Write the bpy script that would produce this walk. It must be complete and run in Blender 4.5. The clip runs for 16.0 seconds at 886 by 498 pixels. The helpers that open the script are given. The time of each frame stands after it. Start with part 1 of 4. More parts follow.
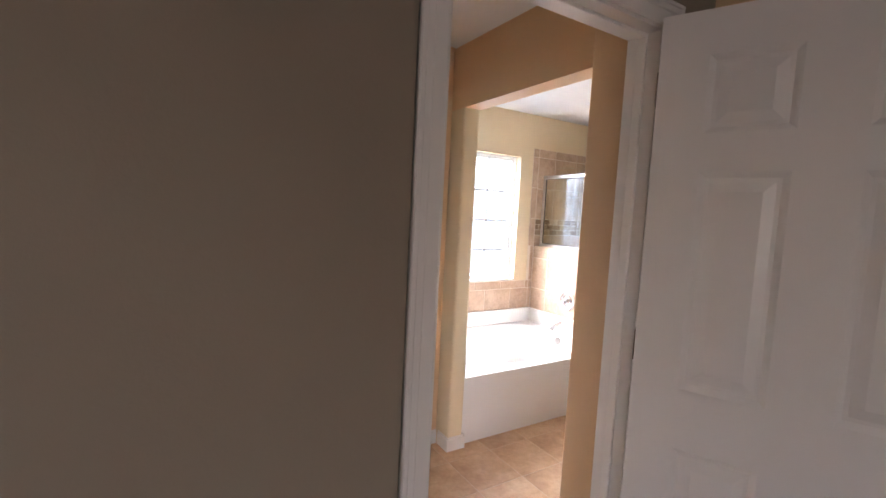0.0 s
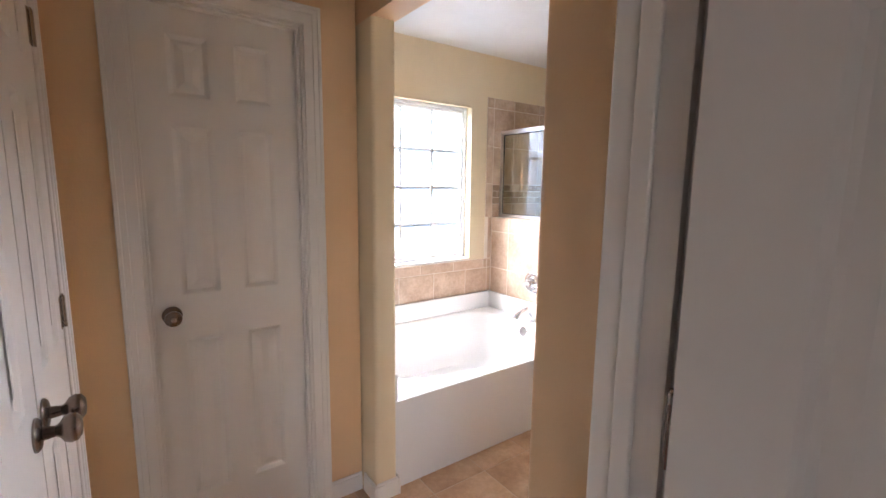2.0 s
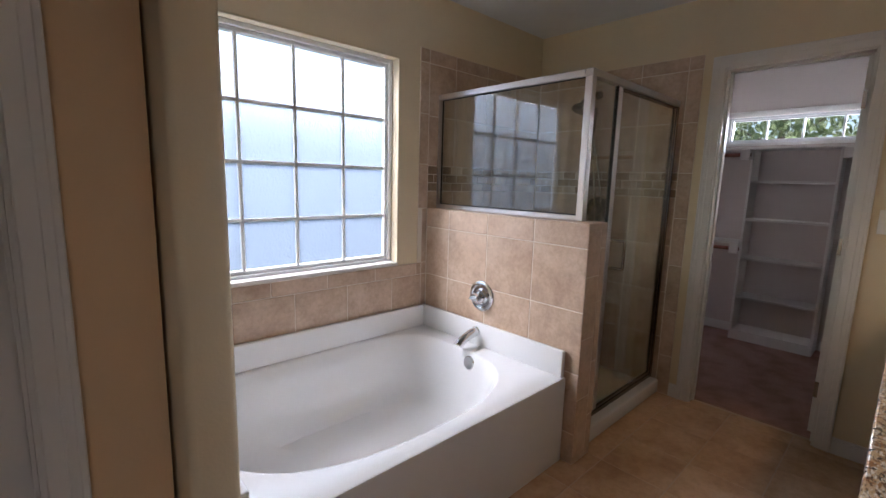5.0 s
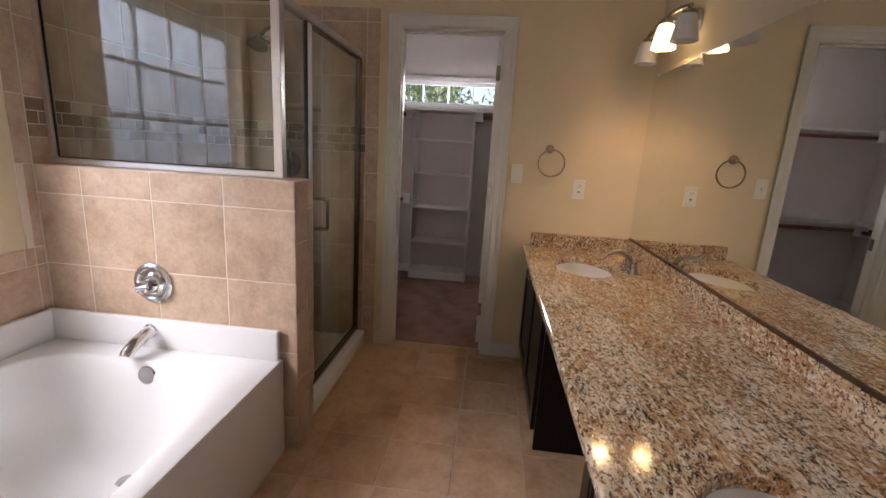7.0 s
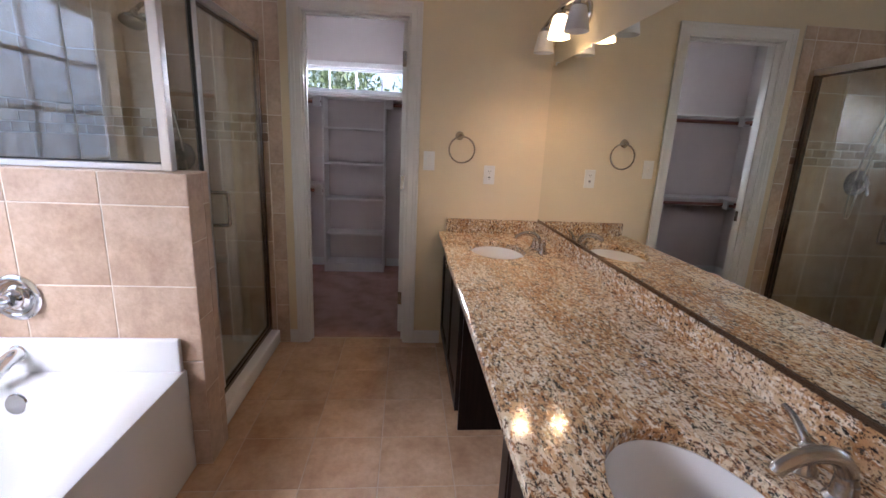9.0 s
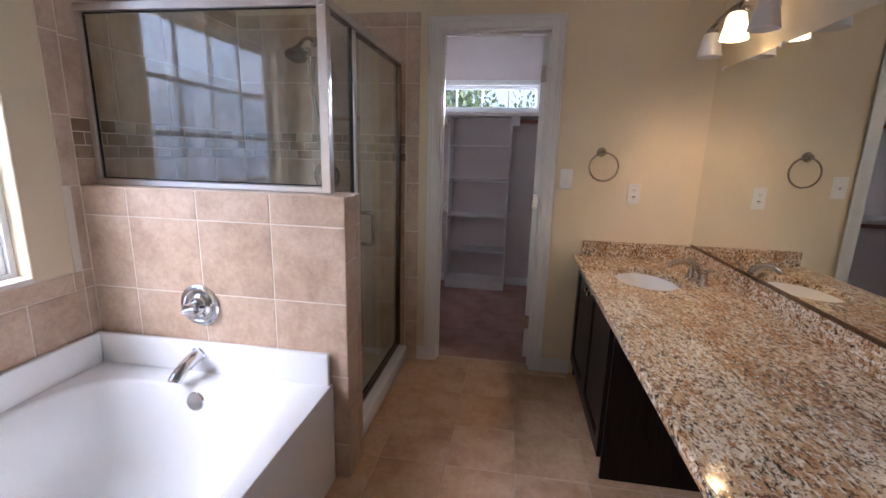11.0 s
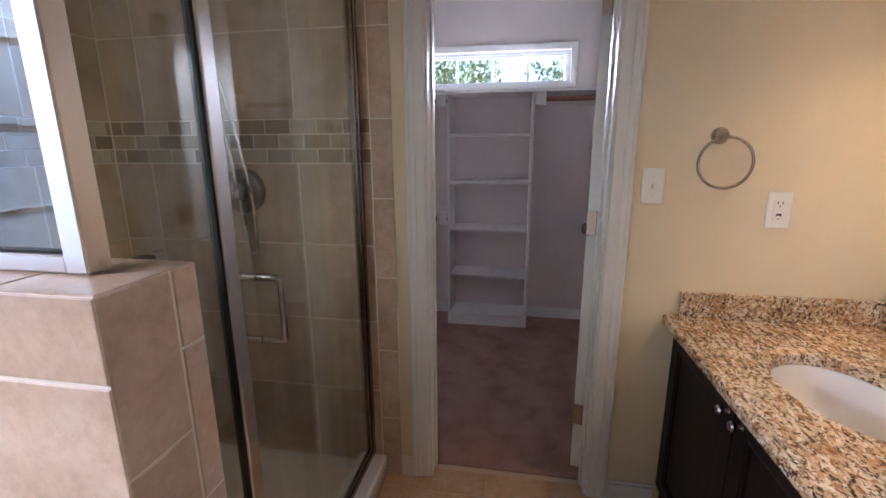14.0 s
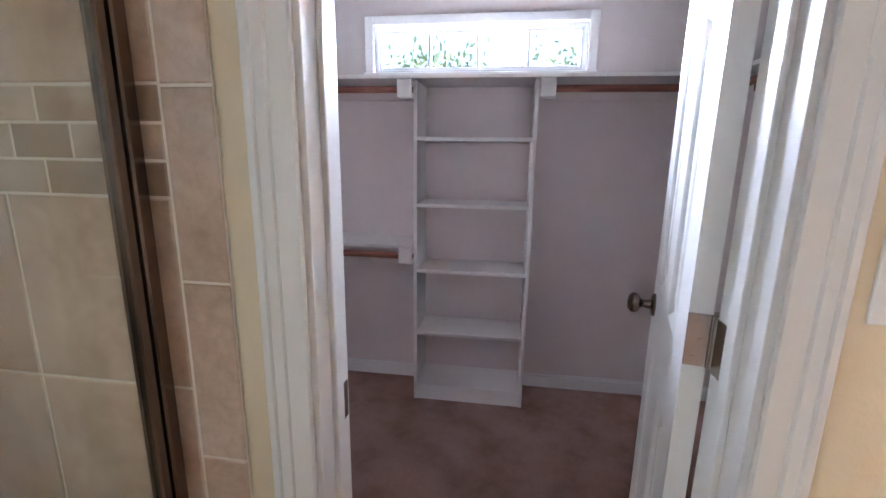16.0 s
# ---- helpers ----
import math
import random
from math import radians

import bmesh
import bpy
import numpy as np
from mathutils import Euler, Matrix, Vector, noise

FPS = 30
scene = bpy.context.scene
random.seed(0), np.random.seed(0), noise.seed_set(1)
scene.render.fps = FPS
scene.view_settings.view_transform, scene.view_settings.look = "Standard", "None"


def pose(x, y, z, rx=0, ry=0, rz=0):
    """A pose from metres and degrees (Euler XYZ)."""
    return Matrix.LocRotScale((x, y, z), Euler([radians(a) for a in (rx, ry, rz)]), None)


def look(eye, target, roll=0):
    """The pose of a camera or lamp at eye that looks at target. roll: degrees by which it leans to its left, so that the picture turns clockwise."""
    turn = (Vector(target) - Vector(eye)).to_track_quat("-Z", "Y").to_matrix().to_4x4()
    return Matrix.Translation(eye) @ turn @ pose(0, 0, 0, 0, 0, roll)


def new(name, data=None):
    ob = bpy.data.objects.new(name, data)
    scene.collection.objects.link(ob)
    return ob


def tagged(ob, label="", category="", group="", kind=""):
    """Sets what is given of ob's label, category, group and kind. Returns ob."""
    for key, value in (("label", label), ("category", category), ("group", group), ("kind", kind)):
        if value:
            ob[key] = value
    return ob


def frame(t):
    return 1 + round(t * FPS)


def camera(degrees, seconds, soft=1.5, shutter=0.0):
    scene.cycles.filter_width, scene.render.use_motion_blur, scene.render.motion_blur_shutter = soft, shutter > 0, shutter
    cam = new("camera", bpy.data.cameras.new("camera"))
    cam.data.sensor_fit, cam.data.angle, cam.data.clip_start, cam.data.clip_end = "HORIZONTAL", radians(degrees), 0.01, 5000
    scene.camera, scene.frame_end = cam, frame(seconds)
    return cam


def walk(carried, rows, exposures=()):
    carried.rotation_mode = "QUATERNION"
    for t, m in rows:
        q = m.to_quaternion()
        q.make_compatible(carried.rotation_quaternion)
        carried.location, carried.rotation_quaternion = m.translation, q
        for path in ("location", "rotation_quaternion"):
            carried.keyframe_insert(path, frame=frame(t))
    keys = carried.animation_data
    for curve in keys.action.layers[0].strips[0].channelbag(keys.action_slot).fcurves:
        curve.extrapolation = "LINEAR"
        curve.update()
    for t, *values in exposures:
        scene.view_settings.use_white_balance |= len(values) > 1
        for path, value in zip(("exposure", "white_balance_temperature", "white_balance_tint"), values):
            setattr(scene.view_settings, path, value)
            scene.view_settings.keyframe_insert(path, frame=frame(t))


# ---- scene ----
cam = camera(90.5, 16.0)
PATH = [
    (0, (1.534, 1.566, 1.468), (2.575, 3.265, 1.3), 2.9),
    (0.5, (1.634, 1.726, 1.427), (2.981, 3.189, 1.216), 1.0),
    (1, (1.842, 1.813, 1.401), (3.289, 3.172, 1.159), 1.3),
    (1.5, (2.032, 1.935, 1.421), (3.327, 3.433, 1.144), 1.3),
    (2, (2.15, 2.088, 1.42), (3.297, 3.702, 1.14), 0.7),
    (2.5, (2.24, 2.23, 1.401), (3.334, 3.883, 1.132), -0.1),
    (3, (2.335, 2.296, 1.427), (3.199, 4.076, 1.136), -0.3),
    (3.2, (2.378, 2.322, 1.424), (3.109, 4.161, 1.132), -0.5),
    (5.5, (2.849, 2.821, 1.337), (4.444, 3.988, 1.028), 2.3),
    (6, (2.921, 2.89, 1.332), (4.715, 3.713, 1.009), 2.7),
    (6.5, (2.954, 2.94, 1.328), (4.871, 3.37, 0.951), 3.0),
    (7, (2.95, 2.954, 1.33), (4.892, 3.146, 0.891), 3.4),
    (7.5, (2.946, 2.932, 1.327), (4.889, 3.017, 0.859), 2.8),
    (8, (2.951, 2.936, 1.332), (4.894, 2.883, 0.86), 3.0),
    (8.5, (2.952, 2.918, 1.326), (4.89, 2.771, 0.856), 2.8),
    (9, (2.961, 2.935, 1.325), (4.898, 2.762, 0.856), 2.6),
    (9.5, (2.962, 2.948, 1.328), (4.908, 2.894, 0.871), 1.9),
    (10, (2.95, 2.985, 1.336), (4.894, 3.146, 0.897), 1.0),
    (10.2, (2.941, 3.012, 1.344), (4.877, 3.259, 0.907), 1.0),
    (12.3, (3.533, 3.247, 1.339), (5.459, 3.573, 0.913), 1.5),
    (12.5, (3.61, 3.277, 1.345), (5.538, 3.583, 0.909), 0.5),
    (13, (3.78, 3.287, 1.338), (5.708, 3.562, 0.884), -0.5),
    (13.5, (3.985, 3.225, 1.342), (5.911, 3.525, 0.895), -0.2),
    (14, (4.179, 3.226, 1.345), (6.097, 3.562, 0.889), -0.3),
    (14.5, (4.438, 3.268, 1.368), (6.374, 3.527, 0.937), 0.3),
    (15, (4.666, 3.255, 1.352), (6.611, 3.454, 0.932), 0.6),
    (15.5, (4.904, 3.22, 1.352), (6.84, 3.494, 0.931), 0.7),
    (16, (5.142, 3.275, 1.356), (7.076, 3.552, 0.925), 0.8),
]
EXPOSURES = [(0.0, 2.9, 6300, 19), (1.0, 2.8, 6200, 18), (2.5, 2.5, 6100, 18), (3.2, 2.3, 6000, 17), (5.5, 0.9, 6000, 17), (6.0, 0.9, 6400, 18), (6.5, 1.0, 6800, 19), (7.0, 1.3, 6500, 21), (7.6, 1.45, 5800, 21), (9.2, 1.65, 5700, 21), (10.0, 1.45, 5600, 21), (12.5, 1.65, 5700, 20), (13.0, 1.65, 5400, 18), (13.5, 1.6, 5300, 18), (14.0, 1.85, 5600, 19), (14.5, 2.25, 5600, 18), (15.0, 2.35, 5300, 18), (16.0, 2.45, 5500, 18)]
walk(cam, [(t, look(eye, target, roll)) for t, eye, target, roll in PATH], EXPOSURES)

# ---- world, sun, large lights, exposure ----
world = bpy.data.worlds.new("sky")
scene.world = world
world.use_nodes = True
wn = world.node_tree
sky = wn.nodes.new("ShaderNodeTexSky")
sky.sky_type = "NISHITA"
sky.sun_disc = False
sky.sun_elevation, sky.sun_rotation = radians(52), radians(200)
sky.air_density, sky.dust_density = 1.0, 3.0
wn.links.new(sky.outputs[0], wn.nodes["Background"].inputs[0])
wn.nodes["Background"].inputs[1].default_value = 0.15
sun = new("sun", bpy.data.lights.new("sun", "SUN"))
sun.data.energy, sun.data.angle, sun.data.color = 2.5, radians(0.6), (1.0, 0.95, 0.88)
sun.matrix_world = look((0, 0, 30), (0 + 6.3, 17.2, 6.0))
sky_light = new("window_sky_light", bpy.data.lights.new("window_sky_light", "AREA"))
sky_light.data.shape, sky_light.data.size, sky_light.data.size_y = "RECTANGLE", 9.5, 2.8
sky_light.data.energy, sky_light.data.color = 640, (0.96, 0.96, 0.96)
sky_light.matrix_world = look((3.2, 6.8, 3.36), (3.2, 3.0, 1.3))

closet_sky = new("closet_window_sky_light", bpy.data.lights.new("closet_window_sky_light", "AREA"))
closet_sky.data.shape, closet_sky.data.size, closet_sky.data.size_y = "RECTANGLE", 4.5, 1.5
closet_sky.data.energy, closet_sky.data.color = 1250, (0.88, 0.94, 1.0)
closet_sky.matrix_world = look((10.6, 3.46, 2.9), (6.4, 3.46, 1.3))
bedroom_sky = new("bedroom_window_sky_light", bpy.data.lights.new("bedroom_window_sky_light", "AREA"))
bedroom_sky.data.shape, bedroom_sky.data.size, bedroom_sky.data.size_y = "RECTANGLE", 1.9, 1.3
bedroom_sky.data.energy, bedroom_sky.data.color = 2.1, (0.84, 0.92, 1.0)
bedroom_sky.matrix_world = look((-0.4, -2.66, 1.4), (-0.2, 1.0, 1.2))

# ---- materials ----
def shader(name, rough=0.5, metal=0.0, colour=(0.8, 0.8, 0.8), coat=0.0, ior=1.45):
    m = bpy.data.materials.new(name)
    m.use_nodes = True
    nt = m.node_tree
    b = nt.nodes["Principled BSDF"]
    b.inputs["Base Color"].default_value = (*colour, 1)
    b.inputs["Roughness"].default_value = rough
    b.inputs["Metallic"].default_value = metal
    b.inputs["IOR"].default_value = ior
    b.inputs["Coat Weight"].default_value = coat
    return m, nt, b

def coords(nt, scale=(1, 1, 1)):
    tc = nt.nodes.new("ShaderNodeNewGeometry")
    mp = nt.nodes.new("ShaderNodeMapping")
    mp.inputs["Scale"].default_value = scale
    nt.links.new(tc.outputs["Position"], mp.inputs[0])
    return mp.outputs[0]

def noise_tex(nt, vec, scale, detail=4.0, rough=0.55):
    n = nt.nodes.new("ShaderNodeTexNoise")
    n.inputs["Scale"].default_value, n.inputs["Detail"].default_value, n.inputs["Roughness"].default_value = scale, detail, rough
    nt.links.new(vec, n.inputs["Vector"])
    return n.outputs["Fac"]

def ramp(nt, fac, stops):
    r = nt.nodes.new("ShaderNodeValToRGB")
    e = r.color_ramp.elements
    while len(e) < len(stops):
        e.new(0.5)
    for el, (p, c) in zip(e, stops):
        el.position, el.color = p, (*c, 1)
    nt.links.new(fac, r.inputs[0])
    return r.outputs[0]

def mixc(nt, fac, a, b, kind="MIX"):
    x = nt.nodes.new("ShaderNodeMix")
    x.data_type, x.blend_type = "RGBA", kind
    for sock, v in ((x.inputs[0], fac), (x.inputs[6], a), (x.inputs[7], b)):
        if isinstance(v, (int, float)):
            sock.default_value = v
        elif isinstance(v, tuple):
            sock.default_value = (*v, 1)
        else:
            nt.links.new(v, sock)
    return x.outputs[2]

def bump(nt, b, height, strength, dist=0.002):
    n = nt.nodes.new("ShaderNodeBump")
    n.inputs["Strength"].default_value, n.inputs["Distance"].default_value = strength, dist
    nt.links.new(height, n.inputs["Height"])
    nt.links.new(n.outputs[0], b.inputs["Normal"])

def tint(c, k):
    return tuple(min(1, v * k) for v in c)

def painted(name, colour, rough=0.6, texture=120, strength=0.25, vary=0.05):
    m, nt, b = shader(name, rough)
    v = coords(nt)
    big = noise_tex(nt, v, 1.6, 3)
    nt.links.new(ramp(nt, big, [(0.3, tint(colour, 1 - vary)), (0.7, tint(colour, 1 + vary))]), b.inputs["Base Color"])
    bump(nt, b, noise_tex(nt, v, texture, 3), strength)
    return m

def stone_tile(name, dark, mid, light, rough=0.35, scale=7.0, each_dark=(0.90, 0.89, 0.88)):
    m, nt, b = shader(name, rough)
    v = coords(nt)
    oi = nt.nodes.new("ShaderNodeObjectInfo")
    shift = nt.nodes.new("ShaderNodeVectorMath")
    shift.operation = "MULTIPLY_ADD"
    nt.links.new(oi.outputs["Random"], shift.inputs[0])
    shift.inputs[1].default_value = (37, 19, 53)
    nt.links.new(v, shift.inputs[2])
    n1 = noise_tex(nt, shift.outputs[0], scale, 7, 0.62)
    n2 = noise_tex(nt, shift.outputs[0], scale * 7, 5, 0.65)
    c1 = ramp(nt, n1, [(0.32, dark), (0.5, mid), (0.68, light)])
    c2 = ramp(nt, n2, [(0.35, (0.78, 0.74, 0.70)), (0.6, (1, 1, 1))])
    c3 = mixc(nt, 0.55, c1, c2, "MULTIPLY")
    each = ramp(nt, oi.outputs["Random"], [(0.0, each_dark), (1.0, (1.0, 1.0, 1.0))])
    nt.links.new(mixc(nt, 1.0, c3, each, "MULTIPLY"), b.inputs["Base Color"])
    bump(nt, b, n2, 0.12, 0.001)
    return m

CREAM = painted("cream_wall_paint", (0.77, 0.655, 0.46))
# more orange than CREAM, for the vestibule walls and the partition
PEACH = painted("peach_tan_wall", (0.80, 0.565, 0.34))
TAUPE = painted("taupe_wall_paint", (0.285, 0.236, 0.18))
GREIGE = painted("greige_wall_paint", (0.68, 0.60, 0.56))
CEILING = painted("white_ceiling_paint", (0.78, 0.78, 0.77), 0.85, 45, 0.6)
WHITE = painted("white_gloss_paint", (0.80, 0.78, 0.75), 0.32, 60, 0.08, 0.02)
SHELF = painted("white_shelf_laminate", (0.78, 0.74, 0.70), 0.4, 80, 0.05, 0.02)
TILE = stone_tile("beige_ceramic_tile", (0.50, 0.35, 0.25), (0.63, 0.465, 0.34), (0.72, 0.56, 0.435))
FLOORTILE = stone_tile("tan_floor_tile", (0.46, 0.275, 0.155), (0.60, 0.385, 0.23), (0.69, 0.475, 0.305), 0.38, 5.0)
MOSAIC = stone_tile("tumbled_stone_mosaic", (0.34, 0.23, 0.15), (0.60, 0.47, 0.35), (0.80, 0.72, 0.60), 0.5, 4.0, (0.42, 0.34, 0.27))
GROUT = painted("light_grout", (0.80, 0.72, 0.62), 0.9, 300, 0.3)
FLOORGROUT = painted("tan_floor_grout", (0.58, 0.44, 0.32), 0.9, 300, 0.3)
ACRYLIC, _, _ = shader("white_acrylic", 0.13, 0, (0.86, 0.86, 0.86), 0.3)
CERAMIC, _, _ = shader("white_vitreous_china", 0.08, 0, (0.84, 0.83, 0.82), 0.5)
CHROME, _, _ = shader("polished_chrome", 0.08, 1, (0.72, 0.72, 0.73))
NICKEL, nt, b = shader("brushed_nickel", 0.26, 1, (0.50, 0.46, 0.42))
bump(nt, b, noise_tex(nt, coords(nt, (40, 40, 600)), 6, 2), 0.05, 0.0005)
ALU, nt, b = shader("satin_aluminium", 0.3, 1, (0.72, 0.68, 0.66))
bump(nt, b, noise_tex(nt, coords(nt, (300, 300, 20)), 3, 2), 0.04, 0.0005)
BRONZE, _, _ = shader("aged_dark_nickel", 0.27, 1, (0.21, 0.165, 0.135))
BLACK, _, _ = shader("black_rubber_gasket", 0.6, 0, (0.02, 0.018, 0.016))
PLATE, _, _ = shader("white_plastic_plate", 0.35, 0, (0.84, 0.83, 0.80))
VINYL, _, _ = shader("white_vinyl_frame", 0.4, 0, (0.82, 0.83, 0.84))
MARBLE = painted("white_cultured_marble", (0.80, 0.77, 0.73), 0.25, 20, 0.03, 0.04)
MIRROR, _, _ = shader("silvered_mirror", 0.005, 1, (0.86, 0.88, 0.84))

ESPRESSO, nt, b = shader("espresso_stained_wood", 0.32, 0, (0.02, 0.01, 0.008))
b.inputs["Specular IOR Level"].default_value = 0.14
v = coords(nt, (60, 60, 4))
nt.links.new(ramp(nt, noise_tex(nt, v, 1.2, 6), [(0.3, (0.006, 0.0035, 0.003)), (0.7, (0.016, 0.009, 0.007))]), b.inputs["Base Color"])
bump(nt, b, noise_tex(nt, v, 2, 4), 0.08, 0.001)

RODWOOD, nt, b = shader("red_brown_wood", 0.4)
nt.links.new(ramp(nt, noise_tex(nt, coords(nt, (40, 4, 40)), 1.5, 6), [(0.3, (0.20, 0.075, 0.045)), (0.7, (0.34, 0.14, 0.085))]), b.inputs["Base Color"])

GRANITE, nt, b = shader("speckled_gold_granite", 0.12, 0, (0.5, 0.4, 0.3), 0.3)
v = coords(nt)
flow = coords(nt, (0.55, 1.25, 1.0))
base = ramp(nt, noise_tex(nt, flow, 7, 5, 0.6), [(0.36, (0.50, 0.27, 0.12)), (0.48, (0.62, 0.42, 0.23)), (0.62, (0.74, 0.60, 0.42))])
pale = ramp(nt, noise_tex(nt, flow, 70, 5, 0.7), [(0.51, (0, 0, 0)), (0.57, (1, 1, 1))])
base = mixc(nt, pale, base, (0.84, 0.74, 0.58))
rust = ramp(nt, noise_tex(nt, flow, 48, 5, 0.7), [(0.55, (0, 0, 0)), (0.60, (1, 1, 1))])
base = mixc(nt, rust, base, (0.40, 0.20, 0.085))
brown = ramp(nt, noise_tex(nt, v, 95, 5, 0.7), [(0.555, (0, 0, 0)), (0.58, (1, 1, 1))])
base = mixc(nt, brown, base, (0.17, 0.085, 0.045))
patchy = ramp(nt, noise_tex(nt, v, 6, 3), [(0.3, (0.47, 0.47, 0.47)), (0.7, (0.53, 0.53, 0.53))])
fleck = nt.nodes.new("ShaderNodeMath")
fleck.operation = "ADD"
nt.links.new(noise_tex(nt, flow, 100, 6, 0.75), fleck.inputs[0])
nt.links.new(patchy, fleck.inputs[1])
cut = nt.nodes.new("ShaderNodeMapRange")
cut.inputs["From Min"].default_value, cut.inputs["From Max"].default_value = 1.047, 1.075
nt.links.new(fleck.outputs[0], cut.inputs["Value"])
nt.links.new(mixc(nt, cut.outputs[0], base, (0.022, 0.019, 0.018)), b.inputs["Base Color"])

CARPET, nt, b = shader("rosy_brown_carpet", 0.95)
v = coords(nt)
pile = noise_tex(nt, v, 260, 3, 0.7)
wear = ramp(nt, noise_tex(nt, v, 5, 5, 0.6), [(0.3, (0.36, 0.20, 0.16)), (0.52, (0.52, 0.31, 0.255)), (0.7, (0.58, 0.36, 0.30))])
nt.links.new(mixc(nt, 0.5, wear, ramp(nt, pile, [(0.3, (0.45, 0.45, 0.45)), (0.65, (1, 1, 1))]), "MULTIPLY"), b.inputs["Base Color"])
bump(nt, b, pile, 0.9, 0.01)

def clear_glass(name, tinted=(0.93, 0.95, 0.94), base=0.04):
    m = bpy.data.materials.new(name)
    m.use_nodes = True
    t = m.node_tree
    t.nodes.remove(t.nodes["Principled BSDF"])
    lw, tr = t.nodes.new("ShaderNodeLayerWeight"), t.nodes.new("ShaderNodeBsdfTransparent")
    pw, fr = t.nodes.new("ShaderNodeMath"), t.nodes.new("ShaderNodeMath")
    gl, mx = t.nodes.new("ShaderNodeBsdfGlossy"), t.nodes.new("ShaderNodeMixShader")
    lw.inputs[0].default_value = 0.5
    pw.operation, fr.operation = "POWER", "MULTIPLY_ADD"
    pw.inputs[1].default_value = 4.0
    fr.inputs[1].default_value, fr.inputs[2].default_value = 1.0 - base, base
    t.links.new(lw.outputs["Facing"], pw.inputs[0])
    t.links.new(pw.outputs[0], fr.inputs[0])
    gl.inputs["Roughness"].default_value = 0.0
    tr.inputs[0].default_value = (*tinted, 1)
    t.links.new(fr.outputs[0], mx.inputs[0])
    t.links.new(tr.outputs[0], mx.inputs[1])
    t.links.new(gl.outputs[0], mx.inputs[2])
    t.links.new(mx.outputs[0], t.nodes["Material Output"].inputs[0])
    return m

GLASS = clear_glass("clear_window_glass", (0.97, 0.98, 0.98), 0.03)
SHOWERGLASS = clear_glass("shower_glass", (0.965, 0.985, 0.935), 0.09)
sg = SHOWERGLASS.node_tree
film, filmed = sg.nodes.new("ShaderNodeBsdfDiffuse"), sg.nodes.new("ShaderNodeMixShader")
film.inputs[0].default_value = (0.75, 0.73, 0.68, 1)
streaks = ramp(sg, noise_tex(sg, coords(sg, (9, 9, 0.5)), 1.6, 4, 0.6), [(0.40, (0.0, 0.0, 0.0)), (0.70, (0.075, 0.075, 0.075))])
clean = sg.nodes["Material Output"].inputs[0].links[0].from_socket
sg.links.new(streaks, filmed.inputs[0])
sg.links.new(clean, filmed.inputs[1])
sg.links.new(film.outputs[0], filmed.inputs[2])
sg.links.new(filmed.outputs[0], sg.nodes["Material Output"].inputs[0])
RAIN, nt, b = shader("obscure_rain_glass", 0.2, 0, (0.42, 0.495, 0.59))
b.inputs["Transmission Weight"].default_value = 1.0
bump(nt, b, noise_tex(nt, coords(nt, (1, 1, 0.7)), 75, 3, 0.6), 0.8, 0.005)
veil, veiled = nt.nodes.new("ShaderNodeBsdfTranslucent"), nt.nodes.new("ShaderNodeMixShader")
veil.inputs[0].default_value = (0.165, 0.195, 0.235, 1)
veiled.inputs[0].default_value = 0.55
nt.links.new(b.outputs[0], veiled.inputs[1])
nt.links.new(veil.outputs[0], veiled.inputs[2])
nt.links.new(veiled.outputs[0], nt.nodes["Material Output"].inputs[0])

SHADE, nt, b = shader("frosted_lamp_glass", 0.3, 0, (0.85, 0.82, 0.78))
b.inputs["Subsurface Weight"].default_value = 0.0
LIT, nt, b = shader("lit_frosted_lamp_glass", 0.3, 0, (0.9, 0.85, 0.75))
b.inputs["Emission Color"].default_value = (1.0, 0.74, 0.40, 1)
b.inputs["Emission Strength"].default_value = 1.6
LEAF, nt, b = shader("green_leaves", 0.6)
nt.links.new(ramp(nt, noise_tex(nt, coords(nt), 3, 4), [(0.3, (0.09, 0.13, 0.05)), (0.7, (0.20, 0.25, 0.11))]), b.inputs["Base Color"])
BARK, nt, b = shader("grey_brown_bark", 0.9)
nt.links.new(ramp(nt, noise_tex(nt, coords(nt, (8, 8, 1)), 4, 5), [(0.3, (0.08, 0.06, 0.045)), (0.7, (0.17, 0.13, 0.10))]), b.inputs["Base Color"])
LAWN, nt, b = shader("lawn_grass", 0.9)
nt.links.new(ramp(nt, noise_tex(nt, coords(nt), 2, 6), [(0.3, (0.055, 0.07, 0.035)), (0.7, (0.11, 0.135, 0.07))]), b.inputs["Base Color"])
NEIGHBOUR = painted("blue_grey_siding", (0.15, 0.18, 0.22), 0.7, 30, 0.2)
SHINGLE = painted("dark_roof_shingle", (0.07, 0.07, 0.075), 0.9, 30, 0.4)

# ---- mesh helpers ----
def box(bm, x0, x1, y0, y1, z0, z1, bev=0.0, seg=1):
    r = bmesh.ops.create_cube(bm, size=1, matrix=Matrix.Translation(((x0 + x1) / 2, (y0 + y1) / 2, (z0 + z1) / 2)) @ Matrix.Diagonal((abs(x1 - x0), abs(y1 - y0), abs(z1 - z0), 1)))
    if bev:
        es = list({e for vv in r["verts"] for e in vv.link_edges})
        bmesh.ops.bevel(bm, geom=es, offset=bev, segments=seg, profile=0.5, affect="EDGES")

def boxes(*dims, bev=0.0, seg=1):
    bm = bmesh.new()
    for d in dims:
        box(bm, *d, bev=bev, seg=seg)
    return bm

